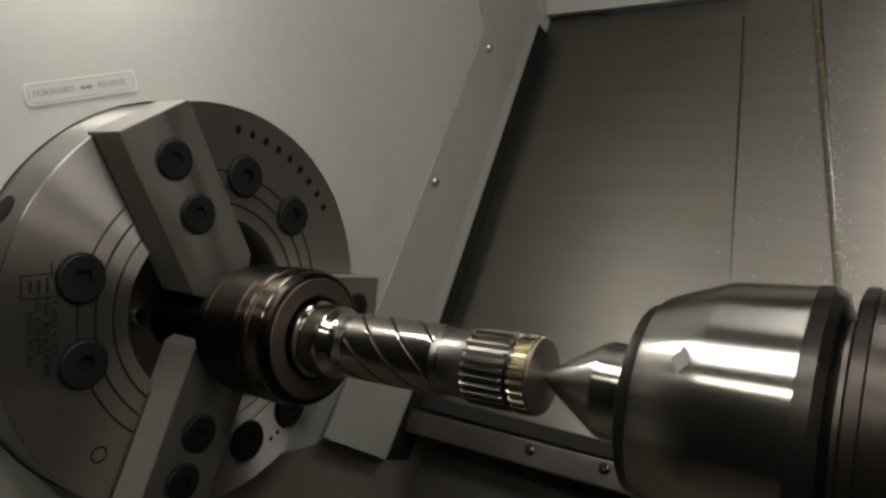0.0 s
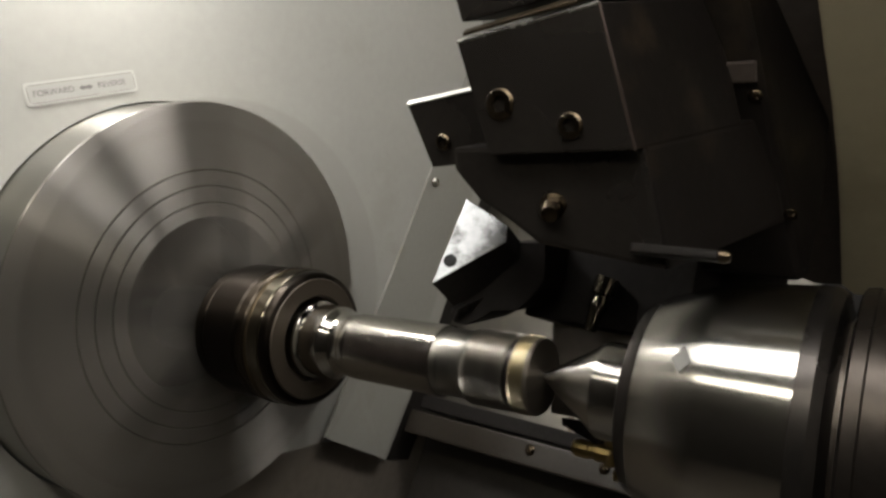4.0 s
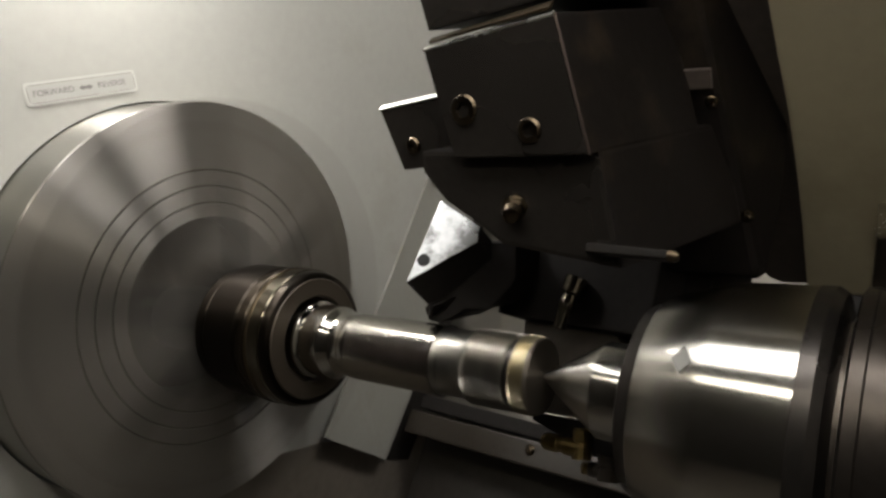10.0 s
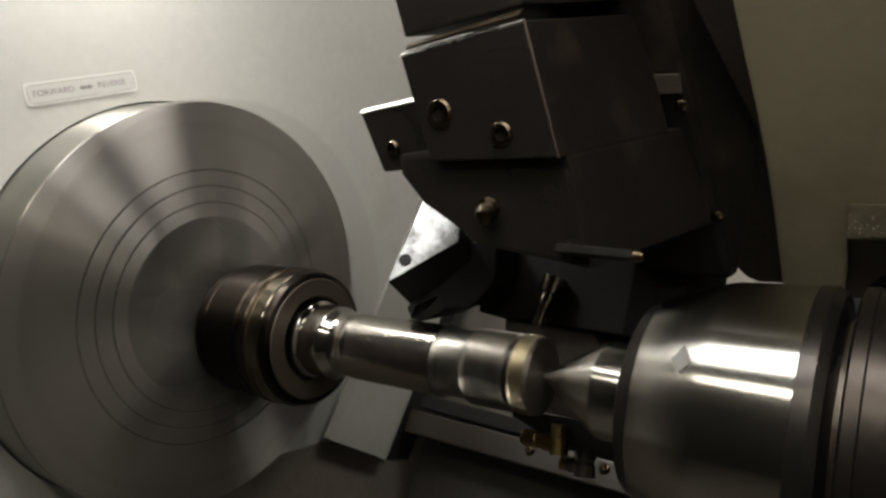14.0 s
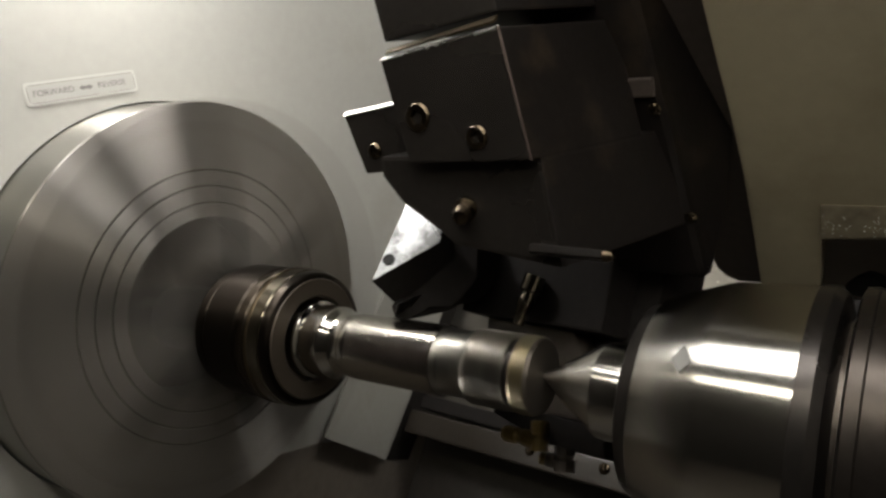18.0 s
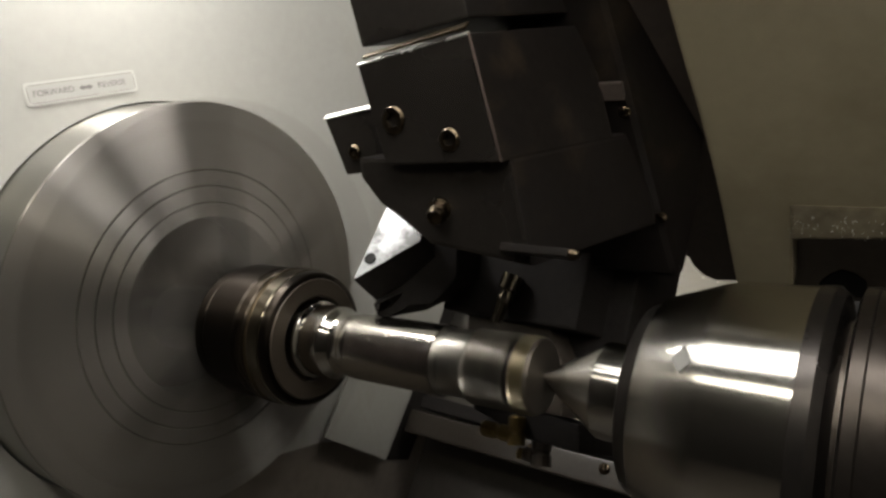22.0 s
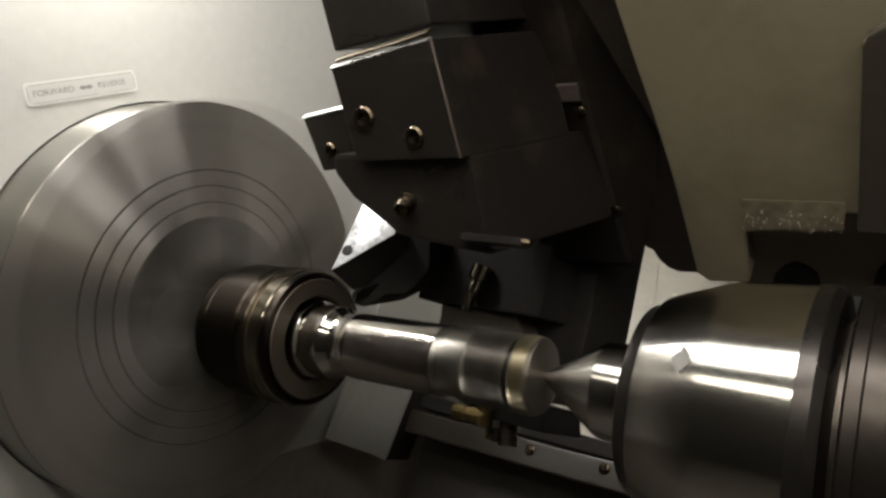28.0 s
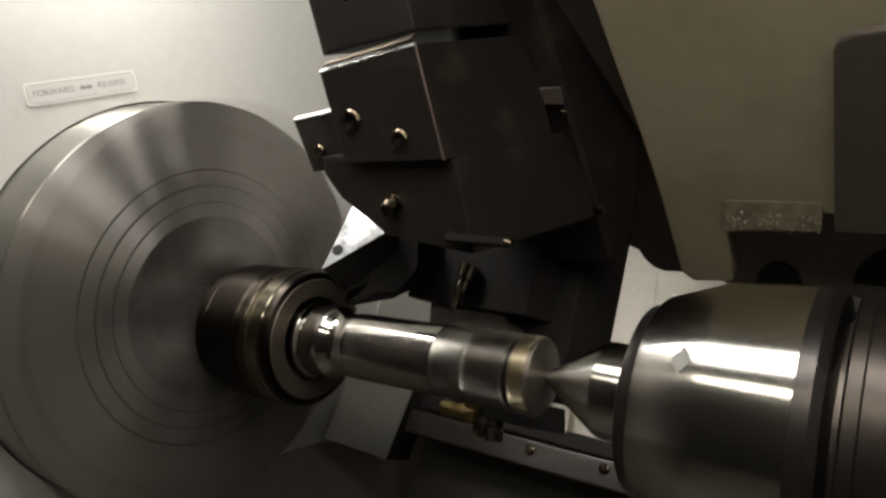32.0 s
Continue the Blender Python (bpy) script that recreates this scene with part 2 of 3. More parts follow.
def build_wall():
    bm = bmesh.new()
    n = 96
    outer = []
    y0, y1, z0, z1 = -0.16, 0.56, -0.50, 0.70
    for i in range(n):
        a = 2 * math.pi * i / n
        ca, sa = math.cos(a), math.sin(a)
        k = min((y1 if ca > 0 else y0) / ca if abs(ca) > 1e-9 else 1e9, (z1 if sa > 0 else z0) / sa if abs(sa) > 1e-9 else 1e9)
        outer.append((k * ca, k * sa))
    rows = []
    for x, f in ((XW, 0), (XW, 1), (XW - 0.006, 1), (XW - 0.10, 1)):
        if f == 0:
            rows.append([bm.verts.new((x, y, z)) for y, z in outer])
        else:
            r = 0.1282 if x == XW else 0.1278
            rows.append([bm.verts.new((x, r * math.cos(2 * math.pi * i / n), r * math.sin(2 * math.pi * i / n))) for i in range(n)])
    for a, b in zip(rows, rows[1:]):
        for i in range(n):
            j = (i + 1) % n
            bm.faces.new((a[i], b[i], b[j], a[j]))
    w = lone("wall_headstock", bm, WALL, "grey enamelled headstock wall with a round opening for the chuck", "wall", kind="structure")
    # the wall is darker brown below the chuck
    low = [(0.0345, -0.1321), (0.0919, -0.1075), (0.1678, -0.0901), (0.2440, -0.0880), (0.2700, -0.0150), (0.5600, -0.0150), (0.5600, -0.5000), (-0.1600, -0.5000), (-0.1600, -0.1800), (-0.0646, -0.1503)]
    lone("wall_headstock_lower", prism([(XW + 0.0005, y, z) for y, z in low], (0.0012, 0, 0)), LOWSHEET, "thin dark brown sheet over the lower headstock wall", "wall", kind="structure")
    # out-of-view dark panel, added to darken what the shaft mirrors
    lone("dark_reflection_panel", box(XW - 0.02, XW - 0.005, -0.76, -0.161, -0.62, 0.70), MATTE, "added dark panel beside the headstock wall, for the shaft's reflections", "wall", kind="structure")
    bm = box(XW - 0.12, XW - 0.105, -0.75, 0.56, -0.50, 0.70)
    lone("wall_headstock_back", bm, PAN, "dark plate closing the headstock behind the chuck", "wall", kind="structure")
    return w


def build_sticker():
    st = thing("direction_label", "pale sticker reading FORWARD REVERSE on the headstock wall", "label")
    o = Vector((XW + 0.0003, -0.1251, 0.0885))
    u = Vector((0, 0.8498, 0.5272)).normalized()
    v = Vector((0, -u.z, u.y))
    m = Matrix.Translation(o) @ Matrix((u, v, Vector((1, 0, 0)))).transposed().to_4x4()
    w, h = 0.0660, 0.0127
    def rounded(d, r):
        return [(cx + r * math.cos(a), cy + r * math.sin(a)) for cx, cy, a0 in
                ((w - d - r, h / 2 - d - r, 0), (d + r, h / 2 - d - r, 90), (d + r, -h / 2 + d + r, 180), (w - d - r, -h / 2 + d + r, 270))
                for a in [math.radians(a0 + 22.5 * i) for i in range(5)]]
    part("plate", prism([(x, y, 0) for x, y in rounded(0, 0.0022)], (0, 0, 0.0003)), PALE, st, "pale rim of the sticker", m=m)
    part("panel", prism([(x, y, 0.0003) for x, y in rounded(0.0014, 0.0012)], (0, 0, 0.0001)), LABEL, st, m=m)
    bm = bmesh.new()
    d, t = 0.0014, 0.00028
    for x0, x1, y0, y1 in ((0.0030, w - 0.0026, h / 2 - d - t, h / 2 - d), (0.0030, 0.0176, -h / 2 + d, -h / 2 + d + t), (0.0182, 0.0292, -h / 2 + d, -h / 2 + d + t),
                           (0.0300, 0.0404, -h / 2 + d, -h / 2 + d + t), (0.0470, 0.0530, -h / 2 + d, -h / 2 + d + t), (0.0541, 0.0602, -h / 2 + d, -h / 2 + d + t),
                           (d, d + t, -h / 2 + 0.0026, h / 2 - 0.0026), (w - d - t, w - d, -h / 2 + 0.0026, h / 2 - 0.0026)):
        box(x0, x1, y0, y1, 0.00041, 0.00046, bm=bm)
    part("border", bm, INK, st, "thin dark worn line", m=m)
    for text, x in (("FORWARD", 0.0041), ("REVERSE", 0.0412)):
        cu = bpy.data.curves.new("lettering", "FONT")
        cu.body, cu.size, cu.extrude, cu.align_y = text, 0.0047, 0.00004, "CENTER"
        cu.materials.append(INK)
        ob = new("lettering", cu)
        ob.parent = st
        ob.matrix_basis = m @ pose(x, 0, 0.00046)
    zz = 0.00041
    arrow = [(0.0301, 0.0000), (0.0326, 0.0016), (0.0326, 0.0008), (0.0358, 0.0008), (0.0358, 0.0016), (0.0384, 0.0000), (0.0358, -0.0016), (0.0358, -0.0008), (0.0326, -0.0008), (0.0326, -0.0016)]
    part("arrow", prism([(x, y, zz) for x, y in arrow], (0, 0, 0.0001)), INK, st, m=m)


def build_trim():
    tr = thing("corner_guard", "grey painted sheet guard screwed over the wall corner", "guard")
    inner = [(0.2064, 0.4092), (0.2707, 0.3368), (0.2073, 0.0593), (0.1681, -0.0867)]
    outer = [(0.3198, 0.4580), (0.3695, 0.3959), (0.2933, 0.0280), (0.2543, -0.1047)]
    edge = [(0.3108, 0.4527), (0.3560, 0.3889), (0.2794, 0.0277), (0.2424, -0.1016)]
    for a, b, name in ((inner, edge, "flange"), (edge, outer, "bent_lip")):
        bm = bmesh.new()
        lift0 = 0.0025
        lift1 = 0.0025 if name == "flange" else 0.005
        top = [bm.verts.new((XW + lift0, *p)) for p in a]
        nxt = [bm.verts.new((XW + lift1, *p)) for p in b]
        lo = [bm.verts.new((XW + 0.001, *p)) for p in a]
        lo2 = [bm.verts.new((XW + 0.001, *p)) for p in b]
        for i in range(3):
            bm.faces.new((top[i], top[i + 1], nxt[i + 1], nxt[i]))
            bm.faces.new((lo[i], lo2[i], lo2[i + 1], lo[i + 1]))
            bm.faces.new((top[i], lo[i], lo[i + 1], top[i + 1]))
            bm.faces.new((nxt[i], nxt[i + 1], lo2[i + 1], lo2[i]))
        bm.faces.new((top[3], lo[3], lo2[3], nxt[3]))
        bm.faces.new((top[0], nxt[0], lo2[0], lo[0]))
        part(name, bm, TRIM, tr)
    # black strip laid on the wall as the shadow beyond the guard's lip
    line = [(0.3690, 0.3959), (0.2928, 0.0280), (0.2538, -0.1047)]
    part("gap_shade", prism([(XW + 0.0018, y, z) for y, z in line + [(y + 0.04, z) for y, z in line[::-1]]], (0.0008, 0, 0)), MATTE, tr, "dark strip for the shade in the gap between guard and bed")
    foot = [(-0.0315, 0.1817, -0.0205), (-0.0315, 0.2787, -0.0128), (-0.0200, 0.2359, -0.1002), (-0.0200, 0.1528, -0.0838)]
    part("guard_foot", prism(foot, (-0.0022, 0, 0.0004), 0.0006), TRIM, tr, "bent lower end of the guard")
    for y, z in ((0.2830, 0.3201), (0.2408, 0.1604)):
        part("screw", dome_screw(0.0045), STEELBOLT, tr, "small domed steel screw", pose(XW + 0.004, y, z), True)


def sheet(x0, x1, s0, s1, h0, h1, skew=0.0, bevel=0.0012):
    """A plate lying on the slanted bed, its ends leaning by skew."""
    pts = [bed(x0 - skew * s0, s0, h0), bed(x1 - skew * s0, s0, h0), bed(x1 - skew * s1, s1, h0), bed(x0 - skew * s1, s1, h0)]
    bm = prism(pts, SN * (h1 - h0), bevel)
    uv = bm.loops.layers.uv.new("brush")
    for f in bm.faces:
        for lp in f.loops:
            lp[uv].uv = (lp.vert.co.x, lp.vert.co.z)
    return bm


def build_bed():
    lone("bed_cover_fixed", sheet(XW - 0.02, 0.9, -0.0983, 0.3994, -0.03, -0.010), COVER, "fixed brushed steel cover of the slanted bed", "bed cover", kind="structure")
    up = (Vector((0, -0.10, 0.995))).normalized()
    a, b = bed(-0.0635, 0.3961, 0.002), bed(1.0210, 0.3920, 0.002)
    lone("wall_back_upper", prism([a, b, b + Vector((0, -0.10, 0.30)), a + Vector((0, -0.10, 0.30))], (0, 0.015, 0.004)), WALL,
         "grey sheet wall rising above the slanted bed", "wall", kind="structure")
    # the telescopic cover that the carriage pushes
    cv = thing("telescopic_cover", "brushed steel telescopic way cover with grimy edges and stuck chips", "way cover")
    sk = 0.13
    part("lead_plate", sheet(0.2391, 0.3362, -0.0819, 0.3855, 0.001, 0.004, 0.125), COVER, cv)
    part("middle_plate", sheet(0.3245, 0.4294, -0.0822, 0.3814, 0.005, 0.009, 0.177), COVER, cv)
    part("tail_plate", sheet(0.3876, 0.5148, -0.0825, 0.3786, 0.010, 0.014, 0.109), COVER, cv)
    part("wiper_edge", sheet(0.3215, 0.3274, -0.0821, 0.3817, 0.0045, 0.0100, 0.188, 0.002), GRIME, cv, "brown grimy wiper lip")
    part("seam", sheet(0.2397, 0.2407, -0.0818, 0.3653, 0.0008, 0.0032, 0.135, 0.0005), SEAM, cv, "thin dark grimy seam")
    part("screw", dome_screw(0.007, 0.004), STEELBOLT, cv, "domed steel screw", along(bed(0.4743, 0.1411, 0.014), SN), True)
    part("screw", dome_screw(0.0025, 0.002), BLACK, cv, "", along(bed(0.3997, 0.1006, 0.014), SN), True)
    part("end_box", prism([bed(0.5249, -0.0825, 0.001), bed(0.7444, -0.0831, 0.001), bed(0.8200, 0.3832, 0.001), bed(0.4804, 0.3845, 0.001)], SN * 0.035, 0.002), TURRET, cv, "dark saddle box at the cover's end")
    rng = random.Random(4)
    bm = bmesh.new()
    for i in range(1000):
        s = rng.uniform(0.0, 0.30)
        if rng.random() < 0.5:
            x, hgt = 0.3025 - 0.3 * s + rng.gauss(0, 0.004), 0.0101
        else:
            x, s = rng.uniform(0.155, 0.40), 0.30 * rng.random() ** 0.7
            x -= 0.15 * (s - 0.2)
            hgt = 0.0042 if x < 0.303 - 0.3 * s else 0.0095 if x < 0.366 - 0.2 * s else 0.0142
        q = bed(1.0686 * x + 0.0948 * s + 0.0032, -0.0036 * x + 1.2648 * s + -0.0031, hgt)
        r = rng.uniform(0.00010, 0.00026)
        box(-r * 1.6, r * 1.6, -r, r, -r * 0.3, r * 0.3, bm=bm, m=Matrix.Translation(q) @ Euler((rng.uniform(0, 3), rng.uniform(0, 3), rng.uniform(0, 3))).to_matrix().to_4x4())
    ob = part("chip_dust", bm, CHIP, cv, "fine bright metal chips stuck in coolant")
    tagged(ob, kind="stuff")
    # the rail under the covers
    rl = thing("lower_rail", "dark grey steel rail at the foot of the slanted bed", "rail")
    part("rail_bar", prism([bed(-0.0192, -0.0730, 0.001), bed(0.4214, -0.0742, 0.001), bed(0.4182, -0.0744, 0.012), bed(-0.0221, -0.0731, 0.012)], SL * -0.013, 0.0015), MATTE, rl)
    part("rail_lip", prism([bed(-0.0196, -0.0888, 0.006), bed(0.4187, -0.0877, 0.006), bed(0.4141, -0.0879, 0.022), bed(-0.0238, -0.0912, 0.022)], SL * -0.021, 0.0015), RAIL, rl)
    for x, s in ((0.1048, -0.0981), (0.1702, -0.0965), (0.2312, -0.0953)):
        part("screw", dome_screw(0.0046, 0.0024), SCREW, rl, "domed steel screw", along(bed(x, s, 0.022), SN), True)
    # closing surfaces
    lone("floor_tray", prism([at0 for at0 in (Vector((XW - 0.05, -0.9, -0.62)), Vector((1.2, -0.9, -0.62)), Vector((1.2, 0.7, -0.30)), Vector((XW - 0.05, 0.7, -0.30)))], (0, 0, -0.02)), PAN,
         "dark oily chip tray under the spindle", "tray", kind="structure")
    lone("bed_foot", prism([bed(XW - 0.02, -0.075, -0.034), bed(0.9, -0.075, -0.034), bed(0.9, -0.55, -0.034), bed(XW - 0.02, -0.55, -0.034)], SN * -0.02), PAN,
         "dark casting below the slanted bed", "casting", kind="structure")
    lone("wall_tailstock", box(0.9, 0.915, -0.95, 0.6, -0.7, 0.9), CLOSE, "grey sheet wall behind the tailstock", "wall", kind="structure")
    lone("wall_front", prism([(XW - 0.1, -0.75, -0.7), (0.92, -0.75, -0.7), (0.92, -0.62, 0.75), (XW - 0.1, -0.62, 0.75)], (0, -0.015, 0)), DOOR, "grey sliding door closing the front", "wall", kind="structure")
    lone("ceiling", prism([(XW - 0.1, -0.76, 0.56), (0.92, -0.76, 0.56), (0.92, 0.62, 0.70), (XW - 0.1, 0.62, 0.70)], (0, 0, 0.015)), CLOSE, "grey sheet ceiling of the enclosure", "ceiling", kind="structure")


def build_lamps():
    t = thing("spot_light", "small bright square spot light near the headstock wall", "lamp", look((-0.002, -0.150, 0.262), (-0.03, -0.09, 0.0)))
    part("diffuser", box(-0.032, 0.032, -0.032, 0.032, -0.004, 0.0, 0.001), GLOW, t, "glowing white diffuser")
    part("lamp_case", box(-0.035, 0.035, -0.035, 0.035, 0.0005, 0.030, 0.003), BLACK, t)
    t = thing("work_light", "long bright work light panel under the ceiling", "lamp", look((0.36, -0.350, 0.355), (0.36, 0, 0)))
    part("diffuser", box(-0.385, 0.385, -0.070, 0.070, -0.004, 0.0, 0.001), GLOW_L, t, "glowing white diffuser")
    part("lamp_case", box(-0.39, 0.39, -0.076, 0.076, 0.0005, 0.022, 0.003), TRIM, t)
    t = thing("ceiling_light", "square white light panel under the enclosure ceiling", "lamp", look((0.42, -0.07, 0.56), (0.30, -0.06, 0.0)))
    part("diffuser", box(-0.13, 0.13, -0.06, 0.06, -0.004, 0.0, 0.001), GLOW_C, t, "glowing white diffuser")
    part("lamp_case", box(-0.135, 0.135, -0.065, 0.065, 0.0005, 0.025, 0.003), TRIM, t)
    t = thing("strip_light", "thin bright strip light over the door", "lamp", pose(0, -0.50, 0.215))
    r = 0.018
    part("tube", lathe([(0.05, 0), (0.05, r), (0.80, r), (0.80, 0)], 24), GLOW_B, t)
    part("cap", lathe([(0.03, 0), (0.03, r * 1.1), (0.049, r * 1.1), (0.049, 0)], 24), TRIM, t)
    part("cap", lathe([(0.801, 0), (0.801, r * 1.1), (0.82, r * 1.1), (0.82, 0)], 24), TRIM, t)


# ---- spindle: chuck, fixture and workpiece ----
JAWS = (133.7, 11.2, -96.3)


DATA_PRINT = (("F  MAX 43 KN", -0.0995, -0.0137, 0.0048), ("MAX", -0.1036, -0.0133, 0.0048), ("MAX 4200 RPM", -0.1086, -0.0119, 0.0048), ("MASS 34.5 KG", -0.1100, -0.0217, 0.0048))
DIAGRAM = (-0.1176, -0.0045)
STAMP = (-0.0501, -0.0920)


def build_chuck():
    ck = thing("lathe_chuck", "large three-jaw power chuck of turned steel with black socket bolts", "chuck")
    prof = [(-0.14, 0.0), (-0.14, 0.120), (-0.012, 0.127), (-0.0006, 0.127), (0, 0.1264)]
    for r in (0.0860, 0.0762, 0.0660):
        prof += [(0, r + 0.0007), (-0.0016, r + 0.0006), (-0.0016, r - 0.0006), (0, r - 0.0007)]
    prof += [(0, 0.0573), (-0.0012, 0.0568), (-0.038, 0.0565), (-0.038, 0.0)]
    prof[1] = (-0.14, 0.127)
    bm = fronted(lathe(prof, 128), Vector((1, 0, 0)))
    for f in bm.faces:
        if f.material_index == 0 and -0.03 < f.calc_center_median().x < -0.0010:
            f.material_index = 2
    part("body", bm, [FACE, RIMSTEEL, BORE], ck, smooth=True)
    part("bore_plate", lathe([(-0.0375, 0.0), (-0.0375, 0.0562), (-0.030, 0.0562), (-0.030, 0.030), (-0.034, 0.030), (-0.034, 0)], 64), BORE, ck, "dark oily bore plate", smooth=True)
    for k in range(3):
        part("bolt", socket_bolt(0.0055, 0.004, 0.0032), STEELBOLT, ck, "small bright socket bolt", pose(*polar(0.0345, -154.3 + 120 * k, -0.030)), True)
    for rad, angle in ((0.0855, 91.2), (0.0854, 57.9), (0.0875, 179.8), (0.0855, -149.0), (0.0984, -57.0), (0.1031, -34.2)):
        p = polar(rad, angle)
        part("counterbore", lathe([(0.0002, 0.0140), (0.0004, 0.0132), (-0.001, 0.0128), (-0.001, 0)], 32), BLACK, ck, "", pose(*p), True)
        part("bolt", socket_bolt(0.0130, 0.0028, 0.0056, 0.0020), BLACK, ck, "black socket-head bolt", pose(*p), True)
    th = 0.026
    for a, radii in zip(JAWS, ((0.0675, 0.1011), (0.0720, 0.1050), (0.0737, 0.1023))):
        m = pose(0, 0, 0, a)
        bm = prism([(-0.004, 0.0225, -0.0180), (-0.004, 0.0225, 0.0180), (-0.004, 0.0280, 0.0228), (-0.004, 0.1270, 0.0228), (-0.004, 0.1270, -0.0228), (-0.004, 0.0280, -0.0228)], (th + 0.004, 0, 0), 0.0010)
        # side faces take the brightened copy of the jaw steel
        for f in bm.faces:
            f.material_index = 0 if f.calc_center_median().x > th - 0.0009 else 1
        jaw = part("jaw", bm, [JAW, JAWSIDE], ck,
                   "ground steel jaw with two socket bolts", m)
        for r in radii:
            part("bolt", socket_bolt(0.0106, 0.0018, 0.0048, 0.0016), BLACK, jaw, "", pose(th, r, 0), True)
            part("counterbore", lathe([(th + 0.0002, 0.0117), (th + 0.0004, 0.0112), (th - 0.0006, 0.0108), (th - 0.0006, 0)], 32), BLACK, jaw, "", pose(0, r, 0), True)
        part("jaw_slot", prism([(0.0004, 0.058, -0.0235), (0.0004, 0.058, 0.0235), (0.0004, 0.1255, 0.0235), (0.0004, 0.1255, -0.0235)], (0.0006, 0, 0)), BORE, ck, "", m)
    # maker's name and data, as bars
    for k in range(9):
        part("mark_bar", box(0.0001, 0.0004, 0.1109, 0.1155, -0.0026, 0.0010), BROWNEDGE, ck, "", pose(0, 0, 0, 50.6 + k * 5.97))
    for k in range(6):
        part("mark_bar", box(0.0001, 0.0004, 0.1085, 0.1115, -0.0016, 0.0012), BROWNEDGE, ck, "", pose(0, 0, 0, -30 - k * 3.4))
    # rating data, read towards the chuck's foot
    down = Vector((0, 0.285, -0.958)).normalized()
    side = Vector((0, 0.958, 0.285)).normalized()
    turn = Matrix((down, side, Vector((1, 0, 0)))).transposed().to_4x4()
    for text, y, z, size in DATA_PRINT:
        cu = bpy.data.curves.new("lettering", "FONT")
        cu.body, cu.size, cu.extrude = text, size, 0.0001
        cu.materials.append(ETCH)
        ob = new("lettering", cu)
        ob.parent = ck
        ob.matrix_basis = Matrix.Translation((0.0003, y, z)) @ turn
    for k in range(7):
        part("mark_bar", box(0.0126 + k * 0.0042, 0.0154 + k * 0.0042, 0, 0.0030, 0, 0.0003), ETCH, ck, "", Matrix.Translation((0.0001, DATA_PRINT[1][1], DATA_PRINT[1][2])) @ turn)
    for x0, x1, y0, y1 in ((0, 0.0125, 0, 0.0006), (0, 0.0125, 0.0180, 0.0186), (0, 0.0006, 0, 0.0186), (0.0119, 0.0125, 0, 0.0186), (0.003, 0.0095, 0.004, 0.0055), (0.003, 0.0095, 0.008, 0.0095), (0.002, 0.0105, 0.0125, 0.0135), (-0.006, 0.003, 0.0150, 0.0156)):
        part("mark_bar", box(x0, x1, y0, y1, 0, 0.0003), ETCH, ck, "", Matrix.Translation((0.0001, *DIAGRAM)) @ turn)
    part("stamp_ring", lathe([(0.0001, 0.0048), (0.0003, 0.0046), (0.0003, 0.0040), (0.0001, 0.0038)], 32), ETCH, ck, "", pose(0, *STAMP))
    for a in (168, 48, -72):
        part("rim_hole", lathe([(0, 0.0), (0.0004, 0.008), (0.0012, 0.008), (0.0012, 0.0)], 24), BLACK, ck, "", pose(0, 0, 0, a) @ along((-0.022, 0.1264, 0), (0, 1, 0)))
    return ck


def build_fixture():
    fx = thing("workpiece_fixture", "dark turned steel clamping sleeve gripped in the chuck jaws", "fixture")
    part("sleeve", lathe([(-0.0309, 0.0000), (-0.0309, 0.0207), (0.0286, 0.0207), (0.0320, 0.0346), (0.0329, 0.0356), (0.0381, 0.0356), (0.0389, 0.0346), (0.0407, 0.0346), (0.0416, 0.0372), (0.0430, 0.0382), (0.0659, 0.0382), (0.0671, 0.0374), (0.0671, 0.0000)], 96), SLEEVE, fx, "dark oily sleeve", smooth=True)
    part("clamp_ring", lathe([(0.0667, 0.0000), (0.0667, 0.0372), (0.0700, 0.0372), (0.0711, 0.0386), (0.0741, 0.0386), (0.0749, 0.0376), (0.0762, 0.0376), (0.0775, 0.0000)], 96), HUB, fx, "turned clamping ring", smooth=True)
    part("gold_ring", lathe([(0.0758, 0.0000), (0.0758, 0.0380), (0.0764, 0.0386), (0.0778, 0.0386), (0.0784, 0.0380), (0.0810, 0.0000)], 96), TANEDGE, fx, "narrow straw-tinted ring", smooth=True)
    part("polished_band", lathe([(0.0779, 0.0000), (0.0779, 0.0378), (0.0786, 0.0384), (0.0860, 0.0382), (0.0868, 0.0374), (0.0868, 0.0000)], 96), BANDSTEEL, fx, "polished straw-grey band", smooth=True)
    part("front_sleeve", lathe([(0.0864, 0.0000), (0.0864, 0.0376), (0.0888, 0.0376), (0.0908, 0.0366), (0.0914, 0.0356), (0.0914, 0.0337), (0.0840, 0.0337), (0.0734, 0.0000)], 96), SLEEVE, fx, "dark oily front sleeve", smooth=True)
    part("face_ring", lathe([(0.0842, 0.0336), (0.0914, 0.0336), (0.0920, 0.0330), (0.0922, 0.0245), (0.0916, 0.0236), (0.0872, 0.0234), (0.0872, 0.0000), (0.0842, 0.0000)], 96), RING, fx,
         "tan turned face ring", smooth=True)
    return fx


